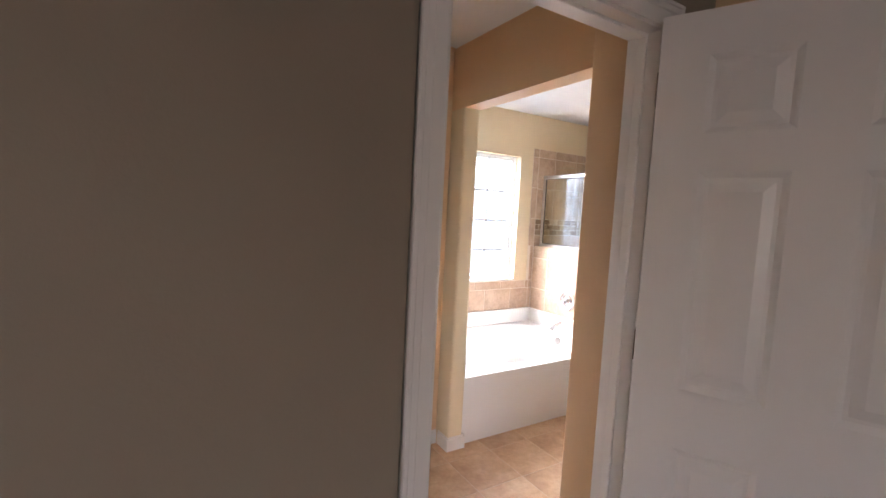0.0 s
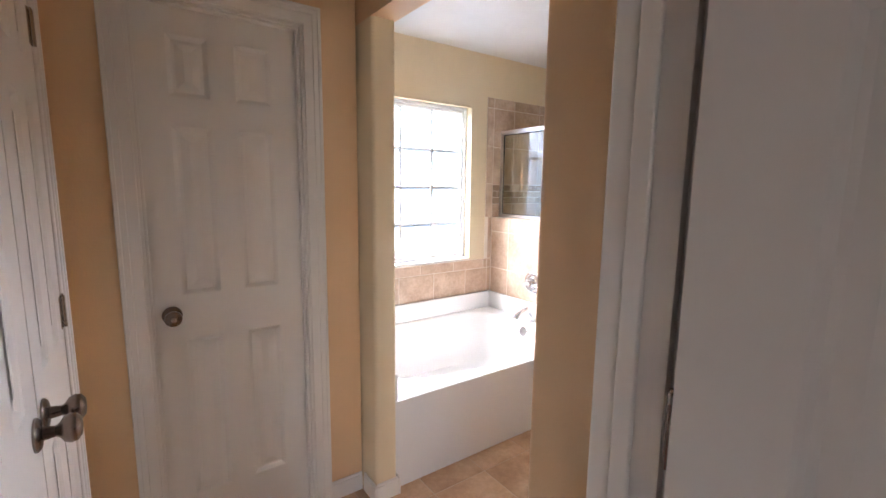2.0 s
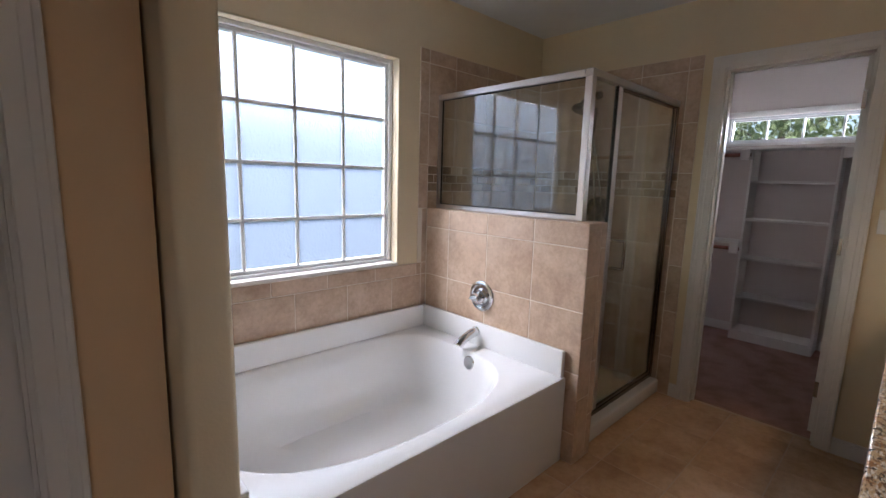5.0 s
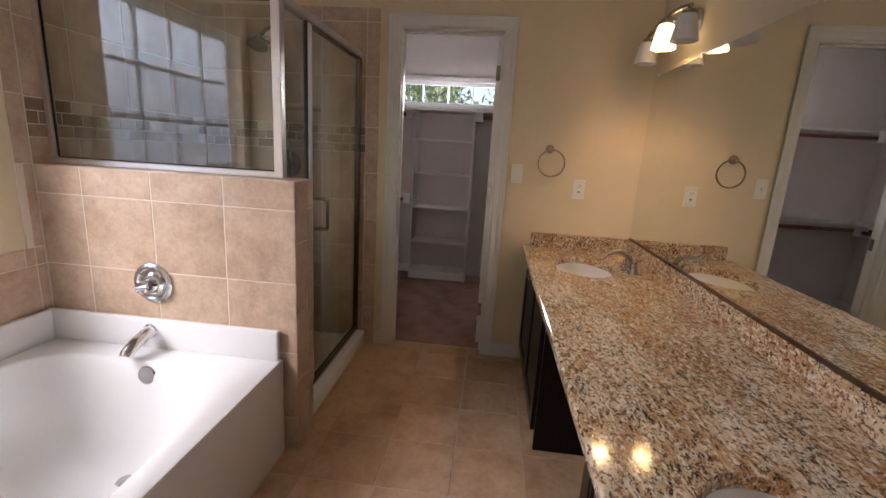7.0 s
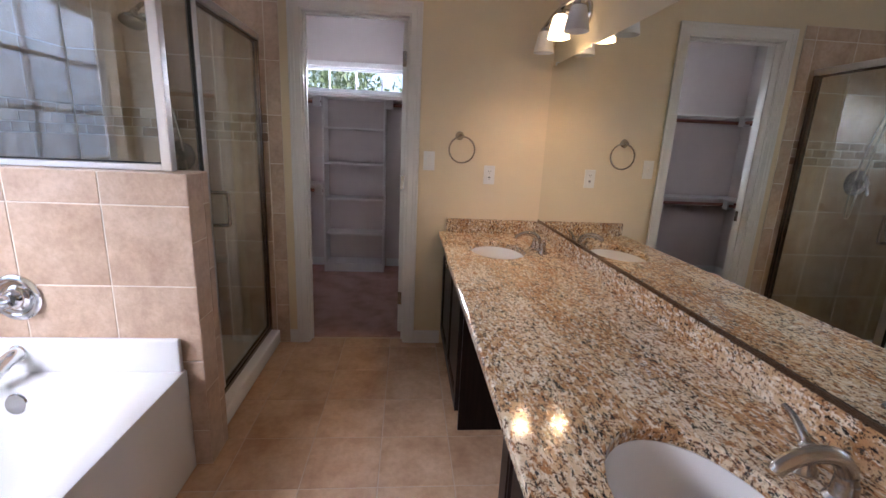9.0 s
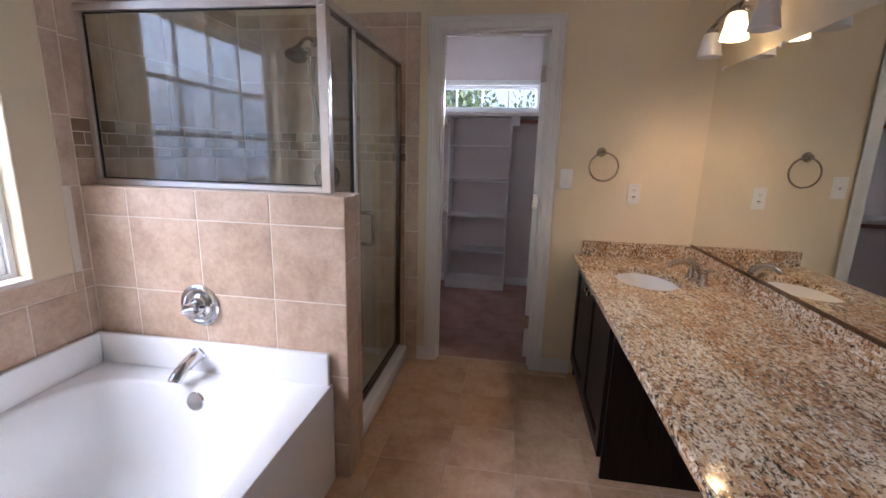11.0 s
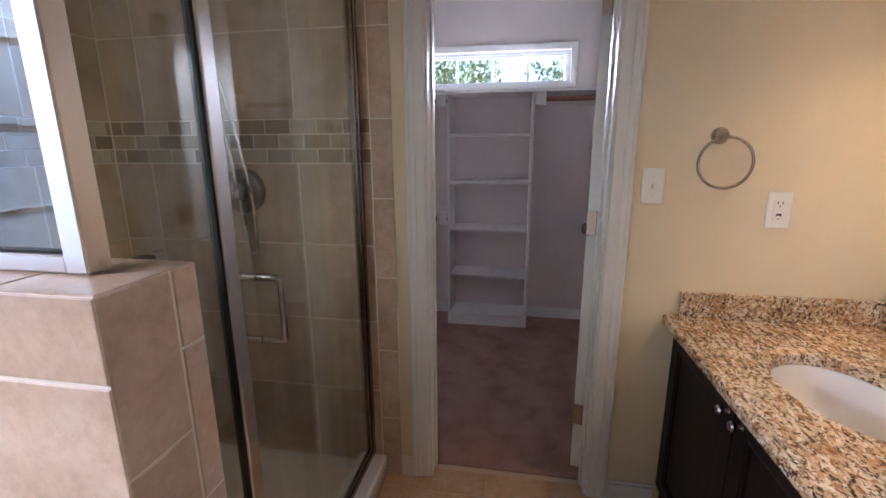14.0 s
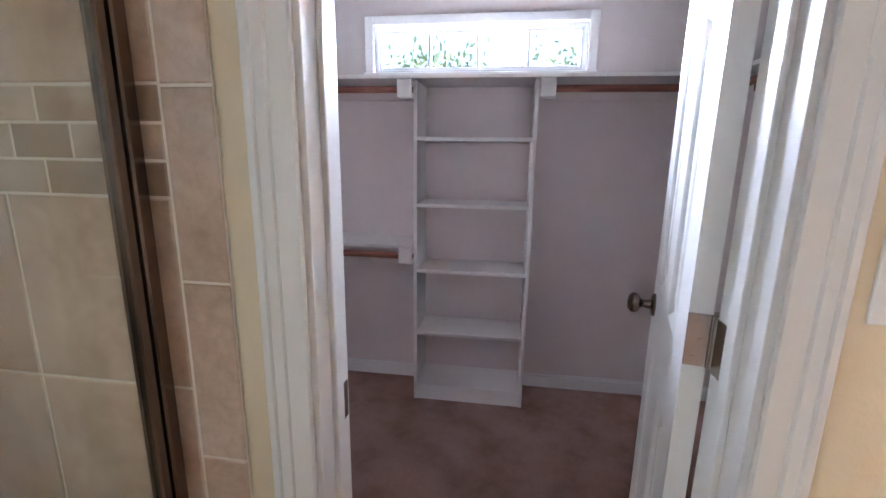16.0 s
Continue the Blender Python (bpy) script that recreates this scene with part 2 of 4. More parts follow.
def cyl(bm, p0, p1, r0, r1=None, n=24, caps=True):
    p0, p1 = Vector(p0), Vector(p1)
    d = p1 - p0
    m = Matrix.Translation((p0 + p1) / 2) @ d.to_track_quat("Z", "Y").to_matrix().to_4x4()
    bmesh.ops.create_cone(bm, cap_ends=caps, segments=n, radius1=r0, radius2=r0 if r1 is None else r1, depth=d.length, matrix=m)

def lathe(bm, profile, centre, axis=(0, 0, 1), n=28):
    """Turns (radius, height) pairs round an axis through centre."""
    q = Vector(axis).to_track_quat("Z", "Y").to_matrix()
    rings = []
    for r, h in profile:
        rings.append([bm.verts.new(Vector(centre) + q @ Vector((r * math.cos(2 * math.pi * i / n), r * math.sin(2 * math.pi * i / n), h))) for i in range(n)])
    for a, c in zip(rings, rings[1:]):
        for i in range(n):
            bm.faces.new((a[i], a[(i + 1) % n], c[(i + 1) % n], c[i]))
    for ring, (r, h) in ((rings[0], profile[0]), (rings[-1], profile[-1])):
        if r > 1e-4:
            bm.faces.new(ring)

def spline(points, k=8):
    """A smooth run of points through the given ones."""
    p = [Vector(q) for q in points]
    p = [2 * p[0] - p[1]] + p + [2 * p[-1] - p[-2]]
    out = []
    for i in range(1, len(p) - 2):
        for j in range(k):
            t = j / k
            a, b_, c, d = p[i - 1:i + 3]
            out.append(0.5 * (2 * b_ + (c - a) * t + (2 * a - 5 * b_ + 4 * c - d) * t * t + (3 * b_ - a - 3 * c + d) * t ** 3))
    return out + [p[-2]]

def tube(bm, points, radius, n=12, k=8, squash=1.0):
    pts = spline(points, k)
    m = len(pts)
    rings = []
    for i, q in enumerate(pts):
        t = (pts[min(i + 1, m - 1)] - pts[max(i - 1, 0)]).normalized()
        s = t.cross(Vector((0, 0, 1)) if abs(t.z) < 0.95 else Vector((1, 0, 0))).normalized()
        u = s.cross(t)
        r = radius(i / (m - 1)) if callable(radius) else radius
        rings.append([bm.verts.new(q + s * r * math.cos(2 * math.pi * j / n) + u * r * squash * math.sin(2 * math.pi * j / n)) for j in range(n)])
    for a, c in zip(rings, rings[1:]):
        for j in range(n):
            bm.faces.new((a[j], a[(j + 1) % n], c[(j + 1) % n], c[j]))
    bm.faces.new(rings[0])
    bm.faces.new(rings[-1])

def smooth(bm, angle=35):
    lim = radians(angle)
    for f in bm.faces:
        f.smooth = True
    for e in bm.edges:
        e.smooth = len(e.link_faces) == 2 and e.calc_face_angle(0) < lim

def part(name, bm, material, parent=None, label="", soft=False):
    bmesh.ops.recalc_face_normals(bm, faces=bm.faces)
    if soft:
        smooth(bm)
    me = bpy.data.meshes.new(name)
    bm.to_mesh(me)
    bm.free()
    me.materials.append(material)
    ob = new(name, me)
    if parent is not None:
        ob.parent = parent
        ob.matrix_parent_inverse = parent.matrix_basis.inverted()
    return tagged(ob, label)

def thing(name, at, label, category, group=""):
    ob = new(name)
    ob.matrix_basis = Matrix.Translation(at)
    return tagged(ob, label, category, group)

def structure(name, bm, material, label, category, soft=False):
    return tagged(part(name, bm, material, None, "", soft), label, category, "", "structure")

# ---- large structure ----
TOP = 2.44
structure("floor", boxes((1.82, 5.80, 1.96, 4.96, -0.12, -0.0015)), FLOORGROUT, "light grout bed under tan floor tiles", "floor")
structure("carpet_bedroom", boxes((-2.2, 3.3, -2.6, 2.44, -0.12, 0.004)), CARPET, "rosy brown cut-pile carpet in the bedroom", "carpet")
structure("carpet_closet", boxes((5.80, 7.72, 1.96, 4.96, -0.12, 0.006)), CARPET, "rosy brown worn carpet in the walk-in closet", "carpet")
structure("ceiling", boxes((-2.4, 7.9, -2.8, 5.2, TOP, TOP + 0.15)), CEILING, "white lightly textured flat ceiling", "ceiling")

def rounded_wall(bm, dims, vertical):
    """A wall piece whose named upright edges are rounded."""
    start = len(bm.verts)
    box(bm, *dims)
    bm.verts.ensure_lookup_table()
    vs = set(bm.verts[start:])
    es = []
    for e in bm.edges:
        if e.verts[0] in vs and e.verts[1] in vs:
            a, c = e.verts[0].co, e.verts[1].co
            for axis_free, p in vertical:
                if all(abs(a[i] - p[i]) < 1e-4 and abs(c[i] - p[i]) < 1e-4 for i in range(3) if i != axis_free):
                    es.append(e)
    bmesh.ops.bevel(bm, geom=es, offset=0.018, segments=4, profile=0.5, affect="EDGES")

# partition between vestibule and bath, with rounded corners at its opening
bm = bmesh.new()
HX0, HX1, OY0, OY1, OZ = 2.965, 3.072, 2.71, 3.732, 2.076
rounded_wall(bm, (HX0, HX1, OY1, 4.82, 0, OZ), [(2, (HX0, OY1, 0)), (2, (HX1, OY1, 0))])
structure("wall_partition_stub", bm, CREAM, "cream wall end beside the tub with rounded corners", "wall", True)
bm = bmesh.new()
SX0 = 2.825
rounded_wall(bm, (SX0, HX1, 2.485, OY0, 0, TOP), [(2, (SX0, OY0, 0)), (2, (HX1, OY0, 0))])
box(bm, 2.985, HX1, 1.96, 2.485, 0, TOP)
box(bm, HX0, HX1, OY0 - 0.02, 4.82, OZ, TOP)
structure("wall_partition", bm, PEACH, "peach wall with a rounded opening to the bath", "wall", True)

# window wall
WX0, WX1, WZ0, WZ1 = 3.172, 4.352, 0.85, 2.03
bm = bmesh.new()
box(bm, 1.20, WX0, 4.82, 4.96, 0, TOP)
box(bm, WX1, 5.72, 4.82, 4.96, 0, TOP)
box(bm, WX0, WX1, 4.82, 4.96, 0, WZ0)
box(bm, WX0, WX1, 4.82, 4.96, WZ1, TOP)
structure("wall_north", bm, CREAM, "cream painted outer wall round the tub window", "wall")
structure("wall_north_closet", boxes((5.72, 7.72, 4.82, 4.96, 0, TOP)), GREIGE, "greige painted closet wall", "wall")

# wall with the closet doorway: cream leaf to the bath, greige leaf to the closet
CY0, CY1, DH = 2.925, 3.562, 2.035
for nm, x0, x1, mt, lab in (("wall_east", 5.72, 5.78, CREAM, "cream painted wall with the closet doorway"), ("wall_east_closet_side", 5.78, 5.84, GREIGE, "greige closet side of the doorway wall")):
    structure(nm, boxes((x0, x1, 1.96, CY0, 0, TOP), (x0, x1, CY1, 4.82, 0, TOP), (x0, x1, CY0, CY1, DH, TOP)), mt, lab, "wall")
structure("wall_south", boxes((HX1, 5.72, 1.96, 2.075, 0, TOP)), CREAM, "cream painted wall behind the vanity mirror", "wall")
structure("wall_south_closet", boxes((5.84, 7.58, 1.96, 2.075, 0, TOP)), GREIGE, "greige closet wall", "wall")
QY0, QY1, QZ0, QZ1 = 2.905, 4.01, 1.765, 2.0
structure("wall_closet_back", boxes((7.58, 7.72, 1.96, QY0, 0, TOP), (7.58, 7.72, QY1, 4.82, 0, TOP), (7.58, 7.72, QY0, QY1, 0, QZ0), (7.58, 7.72, QY0, QY1, QZ1, TOP)), GREIGE, "greige closet back wall with a strip window", "wall")

# entry wall: cream leaf to the vestibule, taupe leaf to the bedroom
EX0, EX1 = 2.005, 2.738
for nm, y0, y1, mt, lab in (("wall_entry_bedroom_side", 2.37, 2.425, TAUPE, "taupe bedroom wall beside the entry door"), ("wall_entry", 2.425, 2.48, PEACH, "peach vestibule side of the entry wall")):
    structure(nm, boxes((-2.2, EX0, y0, y1, 0, TOP), (EX1, 2.985, y0, y1, 0, TOP), (EX0, EX1, y0, y1, DH, TOP)) if y0 < 2.4 else boxes((1.70, EX0, y0, y1, 0, TOP), (EX1, SX0, y0, y1, 0, TOP), (EX0, EX1, y0, y1, DH, TOP)), mt, lab, "wall")
structure("wall_bedroom_west", boxes((-2.32, -2.2, -2.6, 2.48, 0, TOP)), TAUPE, "taupe bedroom wall", "wall")
structure("wall_bedroom_east", boxes((3.3, 3.42, -2.6, 2.0, 0, TOP), (3.04, 3.3, 1.84, 1.96, 0, TOP)), TAUPE, "taupe bedroom wall", "wall")
BX0, BX1 = -1.4, 0.6
structure("wall_bedroom_south", boxes((-2.32, BX0, -2.72, -2.6, 0, TOP), (BX1, 3.42, -2.72, -2.6, 0, TOP), (BX0, BX1, -2.72, -2.6, 0, 0.7), (BX0, BX1, -2.72, -2.6, 2.05, TOP)), TAUPE, "taupe bedroom wall with a window opening", "wall")
# vestibule west and north walls
VX, VY = 1.965, 3.86
LY0, LY1 = 2.74, 3.69
structure("wall_vestibule_west", boxes((1.82, VX, 2.48, LY0, 0, TOP), (1.82, VX, LY1, VY, 0, TOP), (1.82, VX, LY0, LY1, DH, TOP)), PEACH, "peach vestibule wall with a double door", "wall")
structure("wall_linen_back", boxes((1.20, 1.32, 2.48, 4.82, 0, TOP), (1.32, 1.82, 2.48, 2.56, 0, TOP)), CREAM, "plain cream wall closing the linen closet", "wall")
DX0, DX1 = 2.165, 2.74
structure("wall_vestibule_north", boxes((1.32, DX0, VY, 3.98, 0, TOP), (DX1, 2.955, VY, 3.98, 0, TOP), (DX0, DX1, VY, 3.98, DH, TOP)), PEACH, "peach vestibule wall with a closed door", "wall")

# ---- casings, jambs, baseboards ----
def casing(name, axis, a0, a1, face, out, height, width=0.062):
    """Door trim on a wall face: axis 'x' or 'y' along which the opening runs; out: +1 or -1, the way it stands off."""
    bm = bmesh.new()
    def piece(p0, p1, z0, z1, t, bev=0.003):
        q = sorted((face, face + out * t))
        if axis == "x":
            box(bm, p0, p1, q[0], q[1], z0, z1, bev)
        else:
            box(bm, q[0], q[1], p0, p1, z0, z1, bev)
    for s, e in ((-1, a0), (1, a1)):
        i, o = e - s * 0.006, e + s * width
        for f0, f1, t in ((0, 1, 0.011), (0.5, 1, 0.015), (0.78, 1, 0.019)):
            lo, hi = sorted((i + (o - i) * f0, i + (o - i) * f1))
            piece(lo, hi, 0, height + width * (f1 if f1 == 1 else f0), t)
    for f0, f1, t in ((0, 1, 0.0112), (0.5, 1, 0.0152), (0.78, 1, 0.0192)):
        piece(a0 - width * f1, a1 + width * f1, height + width * f0 - (0.006 if f0 == 0 else 0.0), height + width * f1, t)
    return structure(name, bm, WHITE, "white painted moulded door casing", "trim")

def jamb(name, axis, a0, a1, d0, d1, height, stop_at):
    bm = bmesh.new()
    t = 0.016
    for lo, hi, z0, z1 in ((a0, a0 + t, 0, height), (a1 - t, a1, 0, height), (a0 + t, a1 - t, height - t, height)):
        box(bm, *((lo, hi, d0, d1) if axis == "x" else (d0, d1, lo, hi)), z0, z1, 0.001)
    u = t + 0.010
    for lo, hi, z0, z1 in ((a0 + t, a0 + u, 0, height - t), (a1 - u, a1 - t, 0, height - t), (a0 + u, a1 - u, height - u, height - t)):
        s0, s1 = stop_at, stop_at + 0.03
        box(bm, *((lo, hi, s0, s1) if axis == "x" else (s0, s1, lo, hi)), z0, z1, 0.002)
    return structure(name, bm, WHITE, "white painted door jamb and stop", "trim")

casing("trim_closet", "y", CY0, CY1, 5.72, -1, DH)
casing("trim_closet_inside", "y", CY0, CY1, 5.84, 1, DH)
jamb("jamb_closet", "y", CY0, CY1, 5.72, 5.84, DH, 5.765)
casing("trim_entry", "x", EX0, EX1, 2.48, 1, DH, 0.038)
casing("trim_entry_bedroom", "x", EX0, EX1, 2.37, -1, DH)
jamb("jamb_entry", "x", EX0, EX1, 2.37, 2.48, DH, 2.41)
casing("trim_vestibule", "x", DX0, DX1, VY, -1, DH)
jamb("jamb_vestibule", "x", DX0, DX1, VY, 3.98, DH, 3.875)
casing("trim_linen", "y", LY0, LY1, VX, 1, DH)

def baseboard(name, dims, label="white painted baseboard"):
    bm = bmesh.new()
    for d in dims:
        x0, x1, y0, y1 = d
        box(bm, x0, x1, y0, y1, 0, 0.075, 0.002)
        s = 0.25
        cx = (x1 - x0) * s if x1 - x0 < 0.02 else 0
        cy = (y1 - y0) * s if y1 - y0 < 0.02 else 0
        box(bm, x0 + cx, x1 - cx, y0 + cy, y1 - cy, 0.075, 0.09, 0.002)
    return structure(name, bm, WHITE, label, "baseboard")

bb = 0.013
baseboard("baseboard_east", [(5.72 - bb, 5.72, 2.69, CY0 - 0.063), (5.72 - bb, 5.72, CY1 + 0.063, 3.672)])
baseboard("baseboard_partition", [(HX0 - bb, HX0, OY1 - bb, VY - 0.02), (HX0, HX1, OY1 - bb, OY1), (HX1, HX1 + bb, OY1 - bb, 3.755)], "white baseboard wrapping the wall end")
baseboard("baseboard_partition_south", [(SX0 - bb, SX0, 2.50, OY0 + bb), (SX0, HX1, OY0, OY0 + bb)], "white baseboard wrapping the wall end")
baseboard("baseboard_vestibule", [(DX1 + 0.064, HX0 - bb, VY - bb, VY), (VX + bb, DX0 - 0.064, VY - bb, VY), (VX, VX + bb, LY1 + 0.063, VY - 0.001)])
baseboard("baseboard_closet", [(7.58 - bb, 7.58, 2.08, 3.13), (7.58 - bb, 7.58, 3.79, 4.82), (5.84, 7.56, 2.075, 2.075 + bb), (5.84, 7.56, 4.82 - bb, 4.82)])
baseboard("baseboard_bedroom", [(-2.2, EX0 - 0.063, 2.37 - bb, 2.37)])

# ---- tiles ----
MESHES = {}
def tile_piece(name, plane, a0, a1, b0, b1, base, out, thick, material, parent, gap=0.0045):
    """One tile: plane 'x', 'y' or 'z' is its normal, a and b its extents along the two other axes in order."""
    w, h = round(a1 - a0 - gap, 4), round(b1 - b0 - gap, 4)
    if w < 0.008 or h < 0.008:
        return
    key = (plane, out, w, h, thick, material.name)
    if key not in MESHES:
        c = 0.0022
        pts = [(-w / 2, -h / 2, 0), (w / 2, -h / 2, 0), (w / 2, h / 2, 0), (-w / 2, h / 2, 0)]
        mid = [(x, y, thick - c * 0.7) for x, y, _ in pts]
        top = [(math.copysign(abs(x) - c, x), math.copysign(abs(y) - c, y), thick) for x, y, _ in pts]
        order = {"x": lambda p: (out * p[2], p[0], p[1]), "y": lambda p: (p[0], out * p[2], p[1]), "z": lambda p: (p[0], p[1], out * p[2])}[plane]
        bm = bmesh.new()
        vs = [bm.verts.new(order(p)) for p in pts + mid + top]
        for k in (0, 4):
            for i in range(4):
                bm.faces.new((vs[k + i], vs[k + (i + 1) % 4], vs[k + 4 + (i + 1) % 4], vs[k + 4 + i]))
        bm.faces.new(vs[8:])
        bm.faces.new(vs[:4])
        bmesh.ops.recalc_face_normals(bm, faces=bm.faces)
        me = bpy.data.meshes.new(name)
        bm.to_mesh(me)
        bm.free()
        me.materials.append(material)
        MESHES[key] = me
    ob = new(name, MESHES[key])
    ca, cb = (a0 + a1) / 2, (b0 + b1) / 2
    ob.location = {"x": (base, ca, cb), "y": (ca, base, cb), "z": (ca, cb, base)}[plane]
    ob.parent = parent
    ob.matrix_parent_inverse = parent.matrix_basis.inverted()

def tile_field(plane, acuts, bcuts, base, out, parent, thick=0.007, material=None, name="tile"):
    for a0, a1 in zip(acuts, acuts[1:]):
        for b0, b1 in zip(bcuts, bcuts[1:]):
            tile_piece(name, plane, a0, a1, b0, b1, base, out, thick, material or TILE, parent)

def cuts(lo, hi, joint, step):
    k = math.ceil((lo - joint) / step)
    out = [lo]
    while joint + k * step < hi - 1e-6:
        if joint + k * step > lo + 1e-6:
            out.append(joint + k * step)
        k += 1
    return out + [hi]

# ---- doors ----
def panel_door(width, height=2.02, thick=0.035, cols=2):
    """A moulded six-panel door leaf from x = 0 to width, centred on y = 0, standing at z = 0."""
    bm = bmesh.new()
    st, mid = (0.115, 0.10) if cols == 2 else (0.085, 0)
    if width > 0.7:
        st, mid = 0.12, 0.13
    if width < 0.6 and cols == 2:
        st, mid = 0.10, 0.085
    pw = (width - 2 * st - (cols - 1) * mid) / cols
    xs = [(st + i * (pw + mid), st + i * (pw + mid) + pw) for i in range(cols)]
    zs = [(0.205, 0.83), (1.0, 1.60), (1.70, 1.905)]
    gx = [0] + [q for p in xs for q in p] + [width]
    gz = [0] + [q for p in zs for q in p] + [height]
    for s in (-1, 1):
        y = s * thick / 2
        def quad(p):
            bm.faces.new([bm.verts.new(c) for c in p])
        for i in range(len(gx) - 1):
            for j in range(len(gz) - 1):
                x0, x1, z0, z1 = gx[i], gx[i + 1], gz[j], gz[j + 1]
                if i % 2 == 1 and j % 2 == 1:
                    loops = []
                    for inset, dep in ((0, 0), (0.006, 0.003), (0.016, 0.010), (0.026, 0.010), (0.052, 0.003)):
                        loops.append([(x0 + inset, y - s * dep, z0 + inset), (x1 - inset, y - s * dep, z0 + inset), (x1 - inset, y - s * dep, z1 - inset), (x0 + inset, y - s * dep, z1 - inset)])
                    for a, c in zip(loops, loops[1:]):
                        for k in range(4):
                            quad((a[k], a[(k + 1) % 4], c[(k + 1) % 4], c[k]))
                    quad(loops[-1])
                else:
                    quad(((x0, y, z0), (x1, y, z0), (x1, y, z1), (x0, y, z1)))
    t = thick / 2
    for p in (((0, -t, 0), (0, t, 0), (0, t, height), (0, -t, height)), ((width, -t, 0), (width, t, 0), (width, t, height), (width, -t, height)),
              ((0, -t, 0), (width, -t, 0), (width, t, 0), (0, t, 0)), ((0, -t, height), (width, -t, height), (width, t, height), (0, t, height))):
        bm.faces.new([bm.verts.new(c) for c in p])
    bmesh.ops.remove_doubles(bm, verts=bm.verts, dist=0.0002)
    return bm

def knob_mesh(bm, at, way):
    lathe(bm, [(0.0325, 0), (0.0325, 0.004), (0.027, 0.009), (0.013, 0.012), (0.0105, 0.03), (0.014, 0.036), (0.0245, 0.043), (0.0285, 0.053), (0.0265, 0.063), (0.017, 0.070), (0.0001, 0.072)], at, way, 24)

def door(name, at, turn, width, label, knob_x, knob_sides, hinge_side, hinges=(0.25, 1.05, 1.80), keyed=False, thick=0.035):
    """Leaf placed with its hinge or jamb edge at 'at', turned about z; knob_sides: the faces that carry a knob."""
    m = Matrix.Translation(at) @ Matrix.Rotation(radians(turn), 4, "Z")
    root = new(name)
    root.matrix_basis = m
    tagged(root, label, "door", "", "structure")
    def add(pname, bm, mat, lab="", soft=False):
        bm.transform(m)
        return part(pname, bm, mat, root, lab, soft)
    add("leaf", panel_door(width, thick=thick), WHITE)
    for s in knob_sides:
        kb = bmesh.new()
        knob_mesh(kb, (knob_x, s * thick / 2, 0.93), (0, s, 0))
        add("door_knob", kb, BRONZE, "round brushed nickel knob", True)
        if keyed:
            kb = bmesh.new()
            lathe(kb, [(0.009, 0), (0.009, 0.003), (0.004, 0.0035)], (knob_x, s * (thick / 2 + 0.0715), 0.93), (0, s, 0), 14)
            add("key_cylinder", kb, NICKEL, "small round privacy lock")
    for z in hinges:
        hb = bmesh.new()
        yk = hinge_side * (thick / 2 + 0.004)
        cyl(hb, (-0.002, yk, z - 0.045), (-0.002, yk, z + 0.045), 0.0065, n=12)
        cyl(hb, (-0.002, yk, z + 0.045), (-0.002, yk, z + 0.05), 0.004, n=10)
        box(hb, 0.0, 0.030, hinge_side * (thick / 2) - 0.0005, hinge_side * (thick / 2) + 0.0018, z - 0.045, z + 0.045, 0.0006)
        box(hb, -0.004, -0.0005, -thick / 2 + 0.002, thick / 2, z - 0.045, z + 0.045, 0.0006)
        for dz in (-0.03, 0.0, 0.03):
            cyl(hb, (-0.0045, 0.004 * (1 if dz else -1), z + dz), (-0.0055, 0.004 * (1 if dz else -1), z + dz), 0.004, n=10)
        add("hinge", hb, NICKEL, "brushed nickel butt hinge", True)
    return root

# entry door, swung open into the bedroom
door("door_1", (2.697, 2.347, 0.010), -66, 0.765, "white six-panel door standing open into the bedroom", 0.705, (-1, 1), 1, (0.30, 1.10, 1.83))
# closed vestibule door
door("door_2", (DX1 - 0.018, 3.925, 0.018), 180, DX1 - DX0 - 0.036, "closed white six-panel door with a round knob", DX1 - DX0 - 0.036 - 0.062, (1,), -1, keyed=True)
# closet door, open past square into the closet
door("door_3", (5.862, 2.958, 0.014), -13.5, 0.60, "white six-panel door standing open into the closet", 0.54, (-1, 1), -1)
# linen closet double door: two narrow leaves
door("door_4", (VX - 0.012, LY1 - 0.012, 0.012), -90, 0.460, "closed narrow white panelled leaf of a double door", 0.415, (1,), 1)
door("door_5", (VX - 0.012, LY0 + 0.012, 0.012), 90, 0.460, "closed narrow white panelled leaf of a double door", 0.415, (-1,), -1)

def strike(name, dims, label):
    return tagged(part(name, boxes(dims, bev=0.001), NICKEL), label, "strike plate")
strike("strike_plate", (EX0 + 0.0155, EX0 + 0.018, 2.372, 2.402, 0.885, 0.955), "brushed nickel strike plate on the entry jamb")
strike("strike_plate", (5.80, 5.832, CY1 - 0.018, CY1 - 0.0155, 0.885, 0.955), "brushed nickel strike plate on the closet jamb")
for z in (0.264, 1.064, 1.814):
    tagged(part("hinge_leaf", boxes((5.803, 5.838, CY0 + 0.0155, CY0 + 0.018, z - 0.045, z + 0.045), bev=0.0006), NICKEL), "brushed nickel hinge leaf on the closet jamb", "hinge", "closet jamb hinges")

